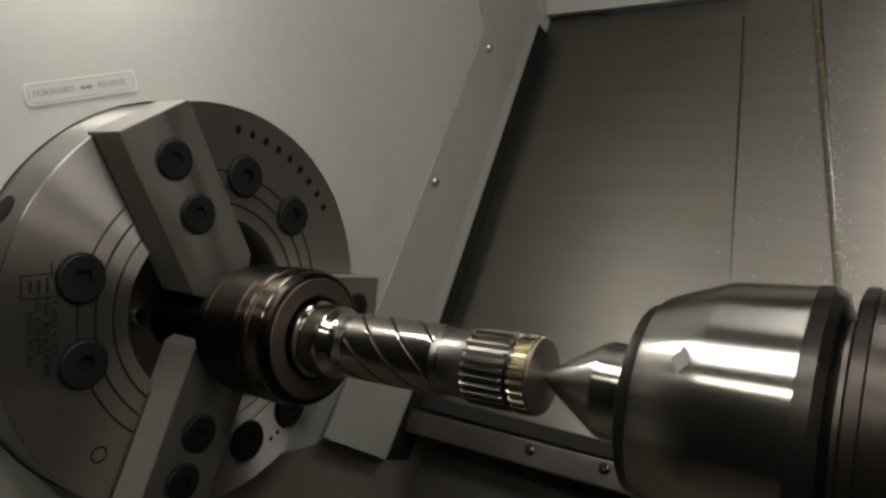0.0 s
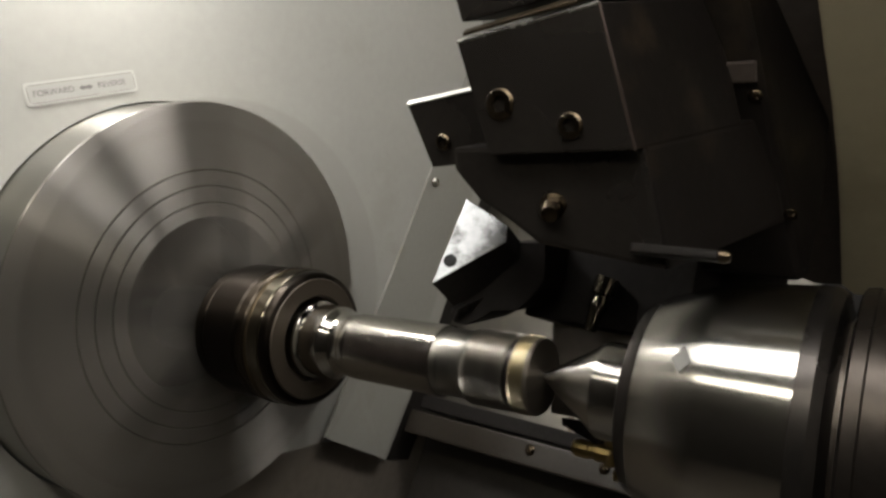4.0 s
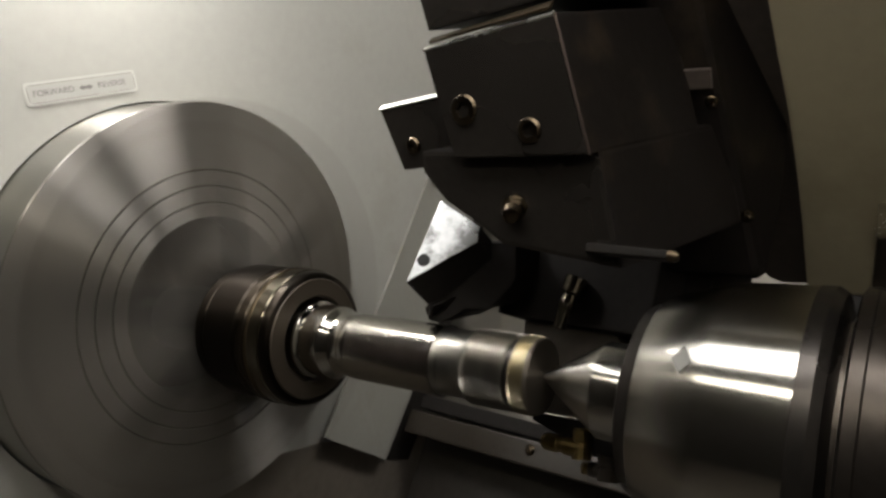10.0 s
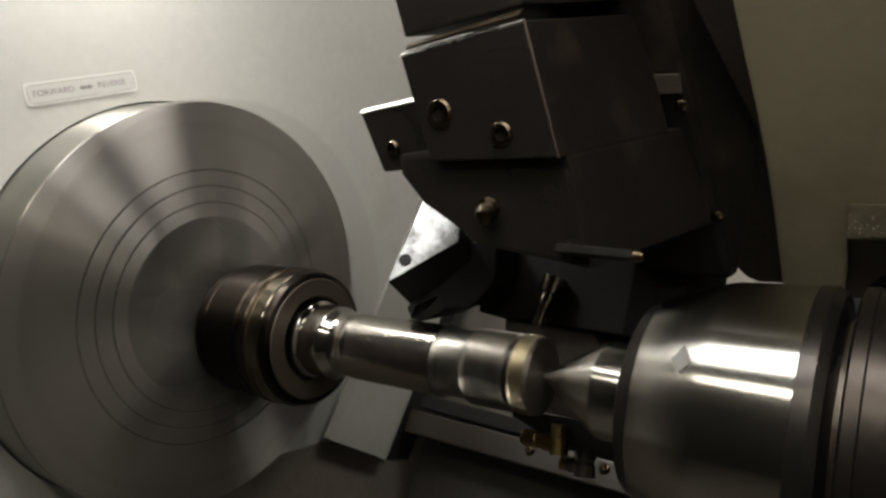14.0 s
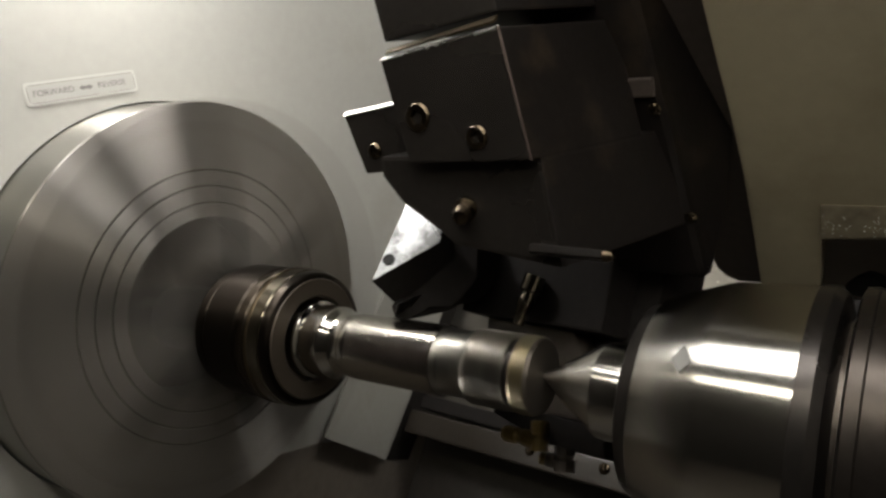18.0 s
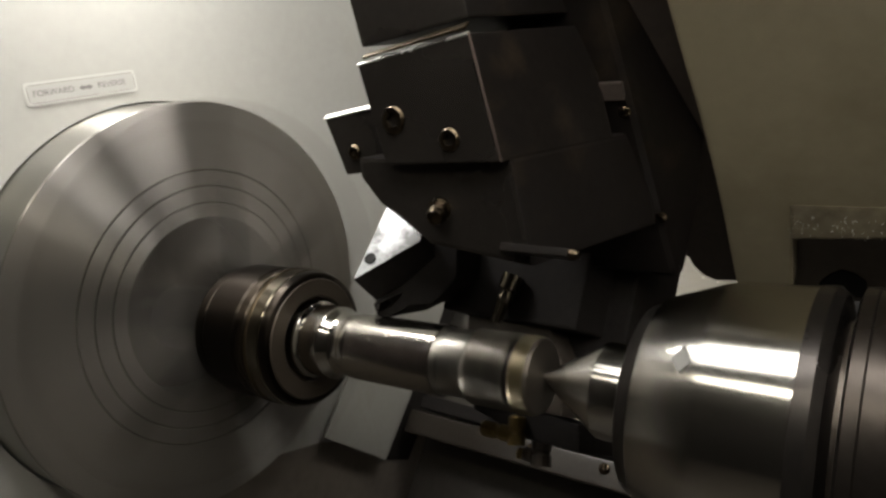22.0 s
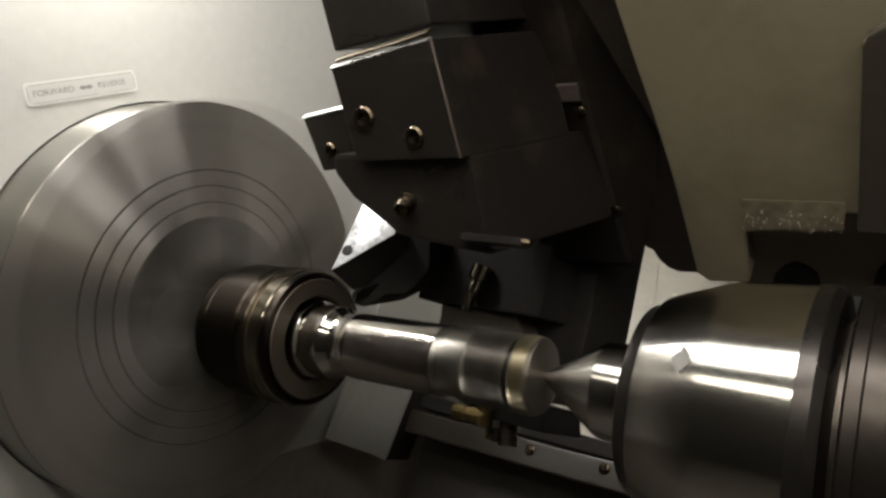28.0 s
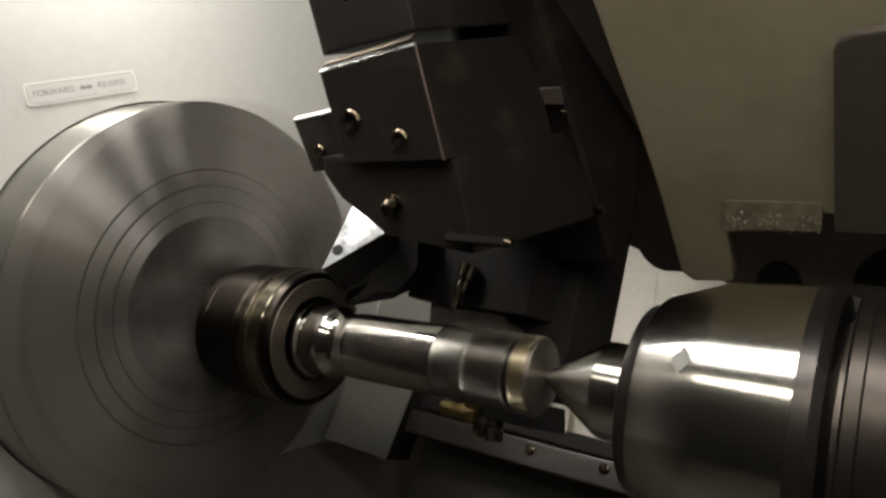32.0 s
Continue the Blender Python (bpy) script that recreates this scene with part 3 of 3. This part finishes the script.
def build_workpiece():
    wp = thing("splined_shaft", "bright turned steel shaft with oil grooves and a splined end", "shaft")
    part("collar", lathe([(0.0870, 0.0000), (0.0870, 0.0212), (0.0944, 0.0212), (0.0950, 0.0211), (0.0956, 0.0204), (0.0964, 0.0188), (0.0971, 0.0195), (0.0974, 0.0196), (0.0980, 0.0196), (0.1090, 0.0196), (0.1096, 0.0196), (0.1102, 0.0194), (0.1136, 0.0172), (0.1170, 0.0165), (0.1215, 0.0166), (0.1238, 0.0172), (0.1268, 0.0168), (0.1268, 0.0000)], 96), SHAFT, wp, smooth=True)
    # journal with six helical oil grooves
    bm = bmesh.new()
    n, k = 420, 110
    x0, x1, r = 0.1265, 0.1792, 0.0173
    rings = []
    for j in range(k + 1):
        x = x0 + (x1 - x0) * j / k
        ring = []
        for i in range(n):
            a = 2 * math.pi * i / n
            w = ((a - (x - x0) * 54.0) / (2 * math.pi) * 6 + 0.631) % 1.0
            d = abs(w - 0.5) * (2 * math.pi / 6) * r
            cut = 0.0005 * max(0.0, 1 - (d / 0.0007) ** 2) if d < 0.0007 else 0.0
            ring.append(bm.verts.new((x, (r - cut) * math.cos(a), (r - cut) * math.sin(a))))
        rings.append(ring)
    for a, b in zip(rings, rings[1:]):
        for i in range(n):
            bm.faces.new((a[i], b[i], b[(i + 1) % n], a[(i + 1) % n]))
    bm.faces.new(rings[0][::-1])
    bm.faces.new(rings[-1])
    for f in bm.faces:
        if len(f.verts) == 4:
            y, z = f.calc_center_median().yz
            f.material_index = 1 if math.hypot(y, z) < r - 0.00003 else 0
    for e in bm.edges:
        if len({f.material_index for f in e.link_faces}) > 1:
            e.smooth = False
    part("grooved_journal", bm, [SHAFT, BROWNEDGE], wp, "bright journal with helical oil grooves", smooth=True)
    part("neck", lathe([(0.1793, 0.0000), (0.1793, 0.0167), (0.1806, 0.0161), (0.1958, 0.0161), (0.1971, 0.0167), (0.2148, 0.0000)], 96), NECK, wp, smooth=True)

    def spline(x0, x1, ro, ri, teeth, cham):
        bm = bmesh.new()
        n = teeth * 8
        rows = []
        for x, dr in ((x0, -cham), (x0 + cham, 0), (x1 - cham, 0), (x1, -cham)):
            ring = []
            for i in range(n):
                w = (i % 8) / 8
                q = ro if w in (0.25, 0.375, 0.5) else (ri + ro) / 2 if w in (0.125, 0.625) else ri
                q = min(q, ro + dr)
                a = 2 * math.pi * i / n
                ring.append(bm.verts.new((x, q * math.cos(a), q * math.sin(a))))
            rows.append(ring)
        for a, b in zip(rows, rows[1:]):
            for i in range(n):
                bm.faces.new((a[i], b[i], b[(i + 1) % n], a[(i + 1) % n]))
        bm.faces.new(rows[0][::-1])
        bm.faces.new(rows[-1])
        return bm
    part("long_spline", spline(0.1965, 0.2183, 0.0179, 0.0157, 26, 0.0008), GEAR, wp, "long straight spline teeth")
    part("groove", lathe([(0.2185, 0.0000), (0.2185, 0.0161), (0.2214, 0.0161), (0.2242, 0.0000)], 64), DARKRING, wp, "dark blued groove", smooth=True)
    part("short_spline", spline(0.2207, 0.2291, 0.0179, 0.0157, 26, 0.0008), BRONZE, wp, "short brassy spline teeth")
    part("end_face", lathe([(0.2286, 0.0000), (0.2286, 0.0173), (0.2299, 0.0173), (0.2307, 0.0167), (0.2328, 0.0033), (0.2311, 0.0000)], 64), ENDFACE, wp, smooth=True)
    return wp


def build_tailstock():
    lc = thing("live_centre", "ground steel live centre with a conical point and tapered housing", "live centre")
    part("point", lathe([(0.2301, 0.0000), (0.2336, 0.0025), (0.2377, 0.0053), (0.2608, 0.0201), (0.2617, 0.0203), (0.2788, 0.0203), (0.2960, 0.0000)], 96), CENTRE, lc, "conical centre point", smooth=True)
    part("seal_ring", lathe([(0.2761, 0.0000), (0.2761, 0.0206), (0.2772, 0.0217), (0.2820, 0.0217), (0.2869, 0.0000)], 96), DARKRING, lc, smooth=True)
    part("nose_cap", lathe([(0.2782, 0.0000), (0.2782, 0.0363), (0.2788, 0.0377), (0.2841, 0.0398), (0.2846, 0.0404), (0.2846, 0.0000)], 96), DARKRING, lc, "dark bevelled nose cap", smooth=True)
    part("housing", lathe([(0.2842, 0.0000), (0.2842, 0.0411), (0.2851, 0.0421), (0.3060, 0.0498), (0.3093, 0.0506), (0.3375, 0.0526), (0.3375, 0.0000)], 128), CENTRE, lc, smooth=True)
    dia = [(0.2990, 0.0), (0.3023, 0.0042), (0.3056, 0.0), (0.3023, -0.0056)]
    part("mark", prism([(x, 0.0482, z) for x, z in dia], (0, 0.0016, 0)), INK, lc, "small etched diamond mark", pose(0, 0, 0, 163))
    part("rear_ring", lathe([(0.3370, 0.0000), (0.3370, 0.0528), (0.3421, 0.0530), (0.3452, 0.0507), (0.3473, 0.0434), (0.3473, 0.0000)], 128), DARKRING, lc, "dark rear ring", smooth=True)
    q = thing("tailstock_quill", "oily dark steel tailstock quill behind the live centre", "quill")
    part("gap_stub", lathe([(0.3464, 0.0000), (0.3464, 0.0415), (0.3551, 0.0415), (0.3639, 0.0000)], 64), BORE, q, smooth=True)
    part("barrel", lathe([(0.3498, 0.0000), (0.3498, 0.0519), (0.3507, 0.0536), (0.3545, 0.0539), (0.3551, 0.0532), (0.5113, 0.0532), (0.5113, 0.0000)], 128), QUILL, q, smooth=True)
    t = thing("tailstock", "dark cast tailstock body on the bed", "tailstock")
    part("casting", box(0.52, 0.80, -0.11, 0.22, -0.30, 0.10, 0.02), TURRET, t)
    return lc


# ---- the turret on its carriage ----
AO = Vector((0.2461, -0.0937, 0.1175))
AV = Vector((0, 0.3977, -0.9175))
AN = Vector((0, -0.9175, -0.3977))
BACK = Vector((0.2509, 0.7408, 0.4124))


def onblock(x, v, h=0.0):
    return AO + Vector((x, 0, 0)) + AV * v + AN * h


def build_turret():
    tt = thing("tool_turret", "oily black lathe turret with bolted tool blocks, on its olive carriage", "turret")
    # polygon head
    rim = [(0.2402, -0.1110, 0.2234), (0.2749, 0.0330, 0.0601), (0.2770, 0.0393, 0.0634), (0.2790, 0.0393, 0.0974), (0.2789, 0.0146, 0.2273), (0.2691, -0.0307, 0.2975), (0.2434, -0.1146, 0.2983)]
    part("head", prism(rim, (0.0505, 0.0000, -0.0001), 0.005, seg=3), TURRET, tt, "black cast turret head", smooth=True)
    for x, y, z in ((0.2958, -0.0204, 0.1207), (0.3090, -0.0202, 0.1204), (0.3213, 0.0125, 0.0833)):
        part("head_screw", dome_screw(0.0028, 0.0016), SCREW, tt, "small oily screw", along((x, y, z), (0, -0.7071, -0.7071)), True)
    part("rim_plate", box(0, 0.0111, -0.004, 0.004, 0, 0.0025, 0.0008), DARKCAST, tt, "small brown plate", Matrix.Translation((0.2987, -0.0267, 0.1278)) @ pose(0, 0, 0, 135))
    part("hub_cap", lathe([(-0.026, 0), (-0.026, 0.06), (-0.021, 0.065), (0.002, 0.065), (0.002, 0)], 48), TURRET, tt, "", pose(0.2936, 0.0680, 0.1969), True)
    # upper tool block
    # fronts lighter, other faces near black: the blocks' side shade is put into the colour
    face = [(-0.0279, 0.0035, -0.0000), (-0.0146, 0.0456, -0.0001), (0.0413, 0.0435, -0.0001), (0.0280, -0.0045, 0.0000)]
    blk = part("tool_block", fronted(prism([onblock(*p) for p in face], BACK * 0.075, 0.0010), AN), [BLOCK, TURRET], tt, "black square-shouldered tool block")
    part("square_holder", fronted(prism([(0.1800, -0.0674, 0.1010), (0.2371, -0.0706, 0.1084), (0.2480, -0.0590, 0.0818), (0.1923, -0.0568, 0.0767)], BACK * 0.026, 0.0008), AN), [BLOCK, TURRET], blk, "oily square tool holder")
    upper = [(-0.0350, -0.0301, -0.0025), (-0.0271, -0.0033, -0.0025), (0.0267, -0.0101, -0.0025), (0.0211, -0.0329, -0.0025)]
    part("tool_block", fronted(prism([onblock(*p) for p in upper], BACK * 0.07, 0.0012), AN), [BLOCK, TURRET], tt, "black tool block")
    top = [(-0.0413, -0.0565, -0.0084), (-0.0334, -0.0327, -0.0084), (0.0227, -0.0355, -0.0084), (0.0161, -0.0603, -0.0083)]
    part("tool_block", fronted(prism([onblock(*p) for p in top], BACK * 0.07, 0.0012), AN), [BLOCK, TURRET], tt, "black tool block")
    for x, v, h, r in ((-0.0095, 0.0271, -0.0012, 0.0059), (0.0184, 0.0351, -0.0011, 0.0047)):
        part("clamp_screw", socket_bolt(r, 0.0025, r * 0.55, 0.0025), SCREW, blk, "oily steel clamp screw", along(onblock(x, v, h), AN), True)
    part("clamp_screw", socket_bolt(0.0036, 0.0025, 0.0018, 0.0025), SCREW, blk, "oily steel clamp screw", along((0.1985, -0.0624, 0.0859), AN) @ pose(-0.002, 0, 0), True)
    # thin bright strips added along the top edges as their glints
    slope = Vector((0, 0.49, 0.87))
    for p0, p1, w in ((onblock(-0.0279, 0.0039, 0.0003), onblock(0.0279, -0.0040, 0.0004), 0.0020), (Vector((0.1798, -0.0679, 0.1007)), Vector((0.2132, -0.0699, 0.1050)), 0.0030),
                      (onblock(-0.0351, -0.0299, -0.0022), onblock(0.0210, -0.0327, -0.0021), 0.0016)):
        part("edge_strip", prism([p0, p1, p1 + slope * w, p0 + slope * w], (0, 0.0005, -0.0004)), EDGE, blk, "bright strip for the glint on a block edge")
    # tan strip whose colour carries the brown reflection in the block's top face
    e0, e1 = onblock(-0.0255, 0.0009, -0.0004), onblock(0.0262, -0.0067, -0.0003)
    part("tan_sheen_strip", prism([e0, e1, e1 + slope * 0.0042, e0 + slope * 0.0026], (0, 0.0010, -0.0006), 0.0003), TANEDGE, blk, "tan strip for the sheen on the tool block's top face")
    part("edge_strip", prism([onblock(0.0279, -0.0045, 0.0002), onblock(0.0413, 0.0435, 0.0001), onblock(0.0419, 0.0435, -0.0006), onblock(0.0286, -0.0045, -0.0005)], (-0.0003, 0, 0)), BROWNEDGE, blk, "dull brown strip along the block edge")
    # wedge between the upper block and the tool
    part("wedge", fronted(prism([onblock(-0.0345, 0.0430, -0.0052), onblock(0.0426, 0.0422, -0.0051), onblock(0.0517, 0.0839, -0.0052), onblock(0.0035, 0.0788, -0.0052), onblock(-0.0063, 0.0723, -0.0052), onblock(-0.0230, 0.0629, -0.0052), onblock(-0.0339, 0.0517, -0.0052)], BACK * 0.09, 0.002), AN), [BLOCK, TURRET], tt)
    n1 = part("coolant_nozzle", lathe([(0, 0.0052), (0.003, 0.0052), (0.004, 0.0038), (0.006, 0.0038), (0.0075, 0.0042), (0.0105, 0.0030), (0.0112, 0.0)], 24), SCREW, tt, "small steel coolant nozzle",
              along(onblock(0.0091, 0.0633, -0.0069), Vector((0.25, -0.75, -0.6))), True)
    bar = part("coolant_bar", box(-0.002, 0.027, -0.0024, 0.0024, -0.0018, 0.0018, 0.0012, seg=3), TURRET, tt, "oily dark coolant bar", Matrix.Translation(onblock(0.0420, 0.0767, -0.0026)), True)
    part("plug", lathe([(0, 0.0022), (0.002, 0.0022), (0.0034, 0.0014), (0.0036, 0)], 16), SCREW, bar, "bright steel plug", pose(0.0268, 0, 0), True)
    # the turning tool
    tp = [Vector((0.1793, -0.0218, 0.0315)), Vector((0.1792, -0.0075, 0.0773)), Vector((0.2043, -0.0056, 0.0658)), Vector((0.2061, -0.0078, 0.0576))]
    dn = Vector((0.1812, -0.0026, 0.0240)) - tp[0]
    bm = prism(tp, dn * 1.0, 0.0006)
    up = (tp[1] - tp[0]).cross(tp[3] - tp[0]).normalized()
    # only the top face keeps the nickel; the sides' shade is coloured in black
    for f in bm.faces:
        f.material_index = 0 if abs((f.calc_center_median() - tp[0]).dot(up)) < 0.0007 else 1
    part("tool_shank", bm, [TOOL, MATTE], tt, "nickel-plated tool shank with bright top and shade-black sides")
    part("pin_hole", lathe([(0, 0), (0, 0.0032), (0.0006, 0.0032), (0.0006, 0)], 24), BLACK, tt, "", along((0.1836, -0.0171, 0.0440), up if up.y < 0 else -up))
    head = [(0.1804, 0.0019, 0.0167), (0.1858, 0.0036, 0.0163), (0.1938, 0.0053, 0.0220), (0.1976, 0.0061, 0.0256), (0.2087, 0.0093, 0.0277), (0.2136, 0.0102, 0.0331),
            (0.2183, 0.0107, 0.0404), (0.2199, 0.0106, 0.0446), (0.2182, 0.0078, 0.0619), (0.1995, 0.0021, 0.0590), (0.1776, 0.0002, 0.0222)]
    part("tool_head", prism(head, (0.004, 0.030, 0.010), 0.0008), MATTE, tt, "dark clamped tool head")
    part("insert", prism([(0.1796, 0.0017, 0.0183), (0.1824, -0.0012, 0.0236), (0.1903, 0.0080, 0.0325), (0.1885, 0.0116, 0.0280)], (0.004, -0.003, 0.0), 0.0004), DARKRING, tt, "dark carbide insert")
    # lower block with nozzle and brass fittings
    part("station", prism([(0.2234, 0.0510, -0.0063), (0.2997, 0.0510, -0.0066), (0.3052, 0.0448, 0.1222), (0.2289, 0.0448, 0.1224)], (0.0103, 0.0335, -0.0003), 0.0015), MATTE, tt, "black cast tool station")
    lb = part("tool_block", prism([(0.2152, 0.0368, 0.0277), (0.2221, 0.0389, -0.0165), (0.2789, 0.0388, -0.0143), (0.2769, 0.0377, 0.0086), (0.2653, 0.0368, 0.0276)], (0.0141, 0.0461, -0.0004), 0.0012), OILBLOCK, tt, "oily brown tool block")
    part("lower_plate", prism([(0.2028, 0.0292, 0.0283), (0.2826, 0.0292, 0.0281), (0.2846, 0.0269, 0.0755), (0.2048, 0.0269, 0.0757)], (0.0164, 0.0537, -0.0005), 0.0015), MATTE, tt)
    part("foot_plate", prism([(0.2289, 0.0372, -0.0172), (0.2614, 0.0372, -0.0149), (0.2892, 0.0372, -0.0160), (0.2919, 0.0379, -0.0290), (0.2604, 0.0378, -0.0291), (0.2296, 0.0374, -0.0210)], (0.0090, 0.0293, -0.0003), 0.001), MATTE, lb)
    part("coolant_nozzle", lathe([(0, 0.0054), (0.008, 0.0054), (0.009, 0.0036), (0.011, 0.0036), (0.0125, 0.0042), (0.016, 0.0040), (0.017, 0.0034), (0.026, 0.0030), (0.0262, 0.0016), (0.020, 0.0)], 24), NOZZLE, tt, "oily steel coolant nozzle",
         along((0.2457, 0.0239, 0.0507), (-0.16, -0.06, -1)), True)
    for p, w, l, r, m, label in (((0.2577, 0.0353, -0.0286), (-1, 0, -0.02), 0.019, 0.0042, BRASS, "brass coolant nipple"), ((0.2593, 0.0355, -0.0333), (-0.15, 0, 1), 0.0145, 0.0046, BRASS, "brass elbow"),
                                 ((0.2705, 0.0443, -0.0408), (-0.15, 0, 1), 0.0135, 0.0052, BROWN, "oily dark elbow"), ((0.2692, 0.0441, -0.0364), (-1, 0, -0.08), 0.0090, 0.0036, BROWN, ""),
                                 ((0.2614, 0.0441, -0.0370), (-1, 0, -0.08), 0.0045, 0.0030, BRASS, "brass end of the elbow")):
        part("coolant_fitting", lathe([(0, 0.0), (0, r), (l * 0.40, r), (l * 0.45, r * 0.86), (l * 0.55, r * 0.86), (l * 0.6, r), (l * 0.92, r), (l, r * 0.8), (l, 0)], 12), m, lb, label, along(p, w))
    # the casing behind the head
    ce, cn = Vector((0, 0.90175, -0.43226)), Vector((0, -0.43226, -0.90175))

    def car(x, e, h=0.0):
        return Vector((x, 0.0479, 0.1167)) + ce * e + cn * h
    edge = [(0.3200, -0.1411), (0.3264, -0.1038), (0.3275, -0.0801), (0.3284, -0.0627), (0.3300, -0.0374), (0.3312, -0.0017), (0.3314, 0.0309), (0.3312, 0.0583), (0.3309, 0.0887)]
    part("back_plate", prism([car(x, e, -0.004) for x, e in edge + [(0.3305, 0.0942), (0.3175, 0.0955), (0.3113, 0.0919), (0.3070, 0.0836), (0.3055, 0.0755), (0.2806, 0.0614), (0.2208, -0.1414)]],
                             cn * -0.012, 0.0015), DARKCAST, tt, "dark rounded plate behind the head")
    part("casing", prism([car(x, e) for x, e in edge + [(0.3367, 0.0965), (0.3573, 0.0937), (0.3601, 0.0922), (0.3609, 0.0891), (0.3630, 0.0516), (0.3643, 0.0281), (0.5739, 0.0285), (0.5205, -0.1840), (0.3162, -0.1845)]],
                         cn * -0.05, 0.0015), OLIVE, tt, "olive painted turret casing")
    part("ledge", prism([car(0.3633, 0.0209, 0.0005), car(0.4110, 0.0199, 0.0005), car(0.4103, 0.0373, 0.004), car(0.3633, 0.0428, 0.004)], cn * -0.010, 0.002), WET, tt, "wet ledge strewn with chips")
    low = part("foot", prism([car(x, e, -0.012) for x, e in ((0.3430, 0.0279), (0.5740, 0.0289), (0.5953, 0.1136), (0.3501, 0.1124))], cn * -0.03, 0.002), FOOT, tt, "oily brown recessed foot")
    arch = [(0.3692, 0.1074), (0.3714, 0.0980), (0.3768, 0.0895), (0.3827, 0.0844), (0.3884, 0.0866), (0.3939, 0.0931), (0.3958, 0.1075)]
    part("hole", prism([car(x, e, -0.0118) for x, e in arch], cn * 0.0006), BLACK, low, "dark arched opening")
    part("hole", prism([car(x, e, -0.0118) for x, e in ((0.4212, 0.0978), (0.4229, 0.0862), (0.4279, 0.0751), (0.4342, 0.0672), (0.4426, 0.0638), (0.4492, 0.0979))], cn * 0.0006), BLACK, low, "dark arched opening")
    ow = [(0.4157, 0.0367), (0.4185, -0.0723), (0.4202, -0.0769), (0.4252, -0.0800), (0.4343, -0.0805), (0.5292, -0.0786), (0.5580, 0.0362)]
    part("side_cover", prism([car(x, e, 0.0005) for x, e in ow], cn * 0.004, 0.0015), FOOT, tt, "dark rounded cover plate")
    for k in range(70):
        rr = random.Random(100 + k)
        q = car(rr.uniform(0.3625 , 0.4108 ), rr.uniform(0.0234 , 0.0395 ), 0.0042)
        r = rr.uniform(0.00008, 0.00022)
        part("chip", box(-r * 2, r * 2, -r * 0.5, r * 0.5, -0.0001, 0.0001), CHIP, tt, "", Matrix.Translation(q) @ Euler((rr.uniform(0, 3), rr.uniform(0, 3), rr.uniform(0, 3))).to_matrix().to_4x4())
    return tt


build_wall()
build_sticker()
build_trim()
build_bed()
build_lamps()
CHUCK = build_chuck()
FIXTURE = build_fixture()
SHAFTPIECE = build_workpiece()
build_tailstock()
TURRETHEAD = build_turret()
COVERTHING = bpy.data.objects["telescopic_cover"]


# the clamped workpiece runs slightly out of the chuck's own line, towards the live centre
WORK_LINE = FRAME @ pose(0, 0.0002, -0.0088, 0, -2.142, 0.534)


def motions():
    # the spindle stands, then runs up to speed within a tenth of a second
    for ob, line in ((CHUCK, FRAME), (FIXTURE, WORK_LINE), (SHAFTPIECE, WORK_LINE)):
        rows = [(0.0, line), (0.5, line)]
        a = 0.0
        for k in range(16, 961):
            a += min(84.0, 30.0 * (k - 15))
            rows.append((k / 30, line @ pose(0, 0, 0, a % 360)))
        walk(ob, rows)
    # the turret runs in along the bed, drops down the slant and feeds towards the chuck
    path = [(0.0, 0.3610, -0.0658, 0.1512), (1.3, 0.3610, -0.0658, 0.1512), (1.5, 0.2205, -0.0323, 0.1513), (1.8, 0.0586, -0.0169, 0.1522),
            (1.95, 0.0102, -0.0170, 0.1524), (2.1, 0.0092, -0.0170, 0.1524), (2.3, 0.0066, -0.0098, 0.0902), (2.5, 0.0039, -0.0020, 0.0240),
            (2.65, 0.0021, 0.0000, -0.0000), (3.0, 0.0020, -0.0003, -0.0000), (3.5, 0.0000, 0.0000, 0.0000), (6, -0.0067, 0.0007, -0.0004),
            (8, -0.0131, 0.0013, -0.0008), (9, -0.0158, 0.0016, -0.0009), (13, -0.0279, 0.0028, -0.0017), (19, -0.0453, 0.0045, -0.0027),
            (23, -0.0566, 0.0056, -0.0034), (24.0, -0.0596, 0.0059, -0.0036), (24.4, -0.0704, 0.0116, 0.0011), (25.5, -0.0733, 0.0121, 0.0010),
            (28, -0.0797, 0.0135, 0.0011), (30, -0.0848, 0.0148, 0.0009), (32, -0.0897, 0.0163, 0.0011)]
    walk(TURRETHEAD, [(t, FRAME @ pose(x, y, z)) for t, x, y, z in path])
    cover = [(0.0, 0.0000), (1.35, 0.0000), (1.5, -0.0640), (1.8, -0.1654), (1.95, -0.2070), (2.1, -0.2081), (32.0, -0.2081)]
    walk(COVERTHING, [(t, FRAME @ pose(x, 0, 0)) for t, x in cover])


motions()
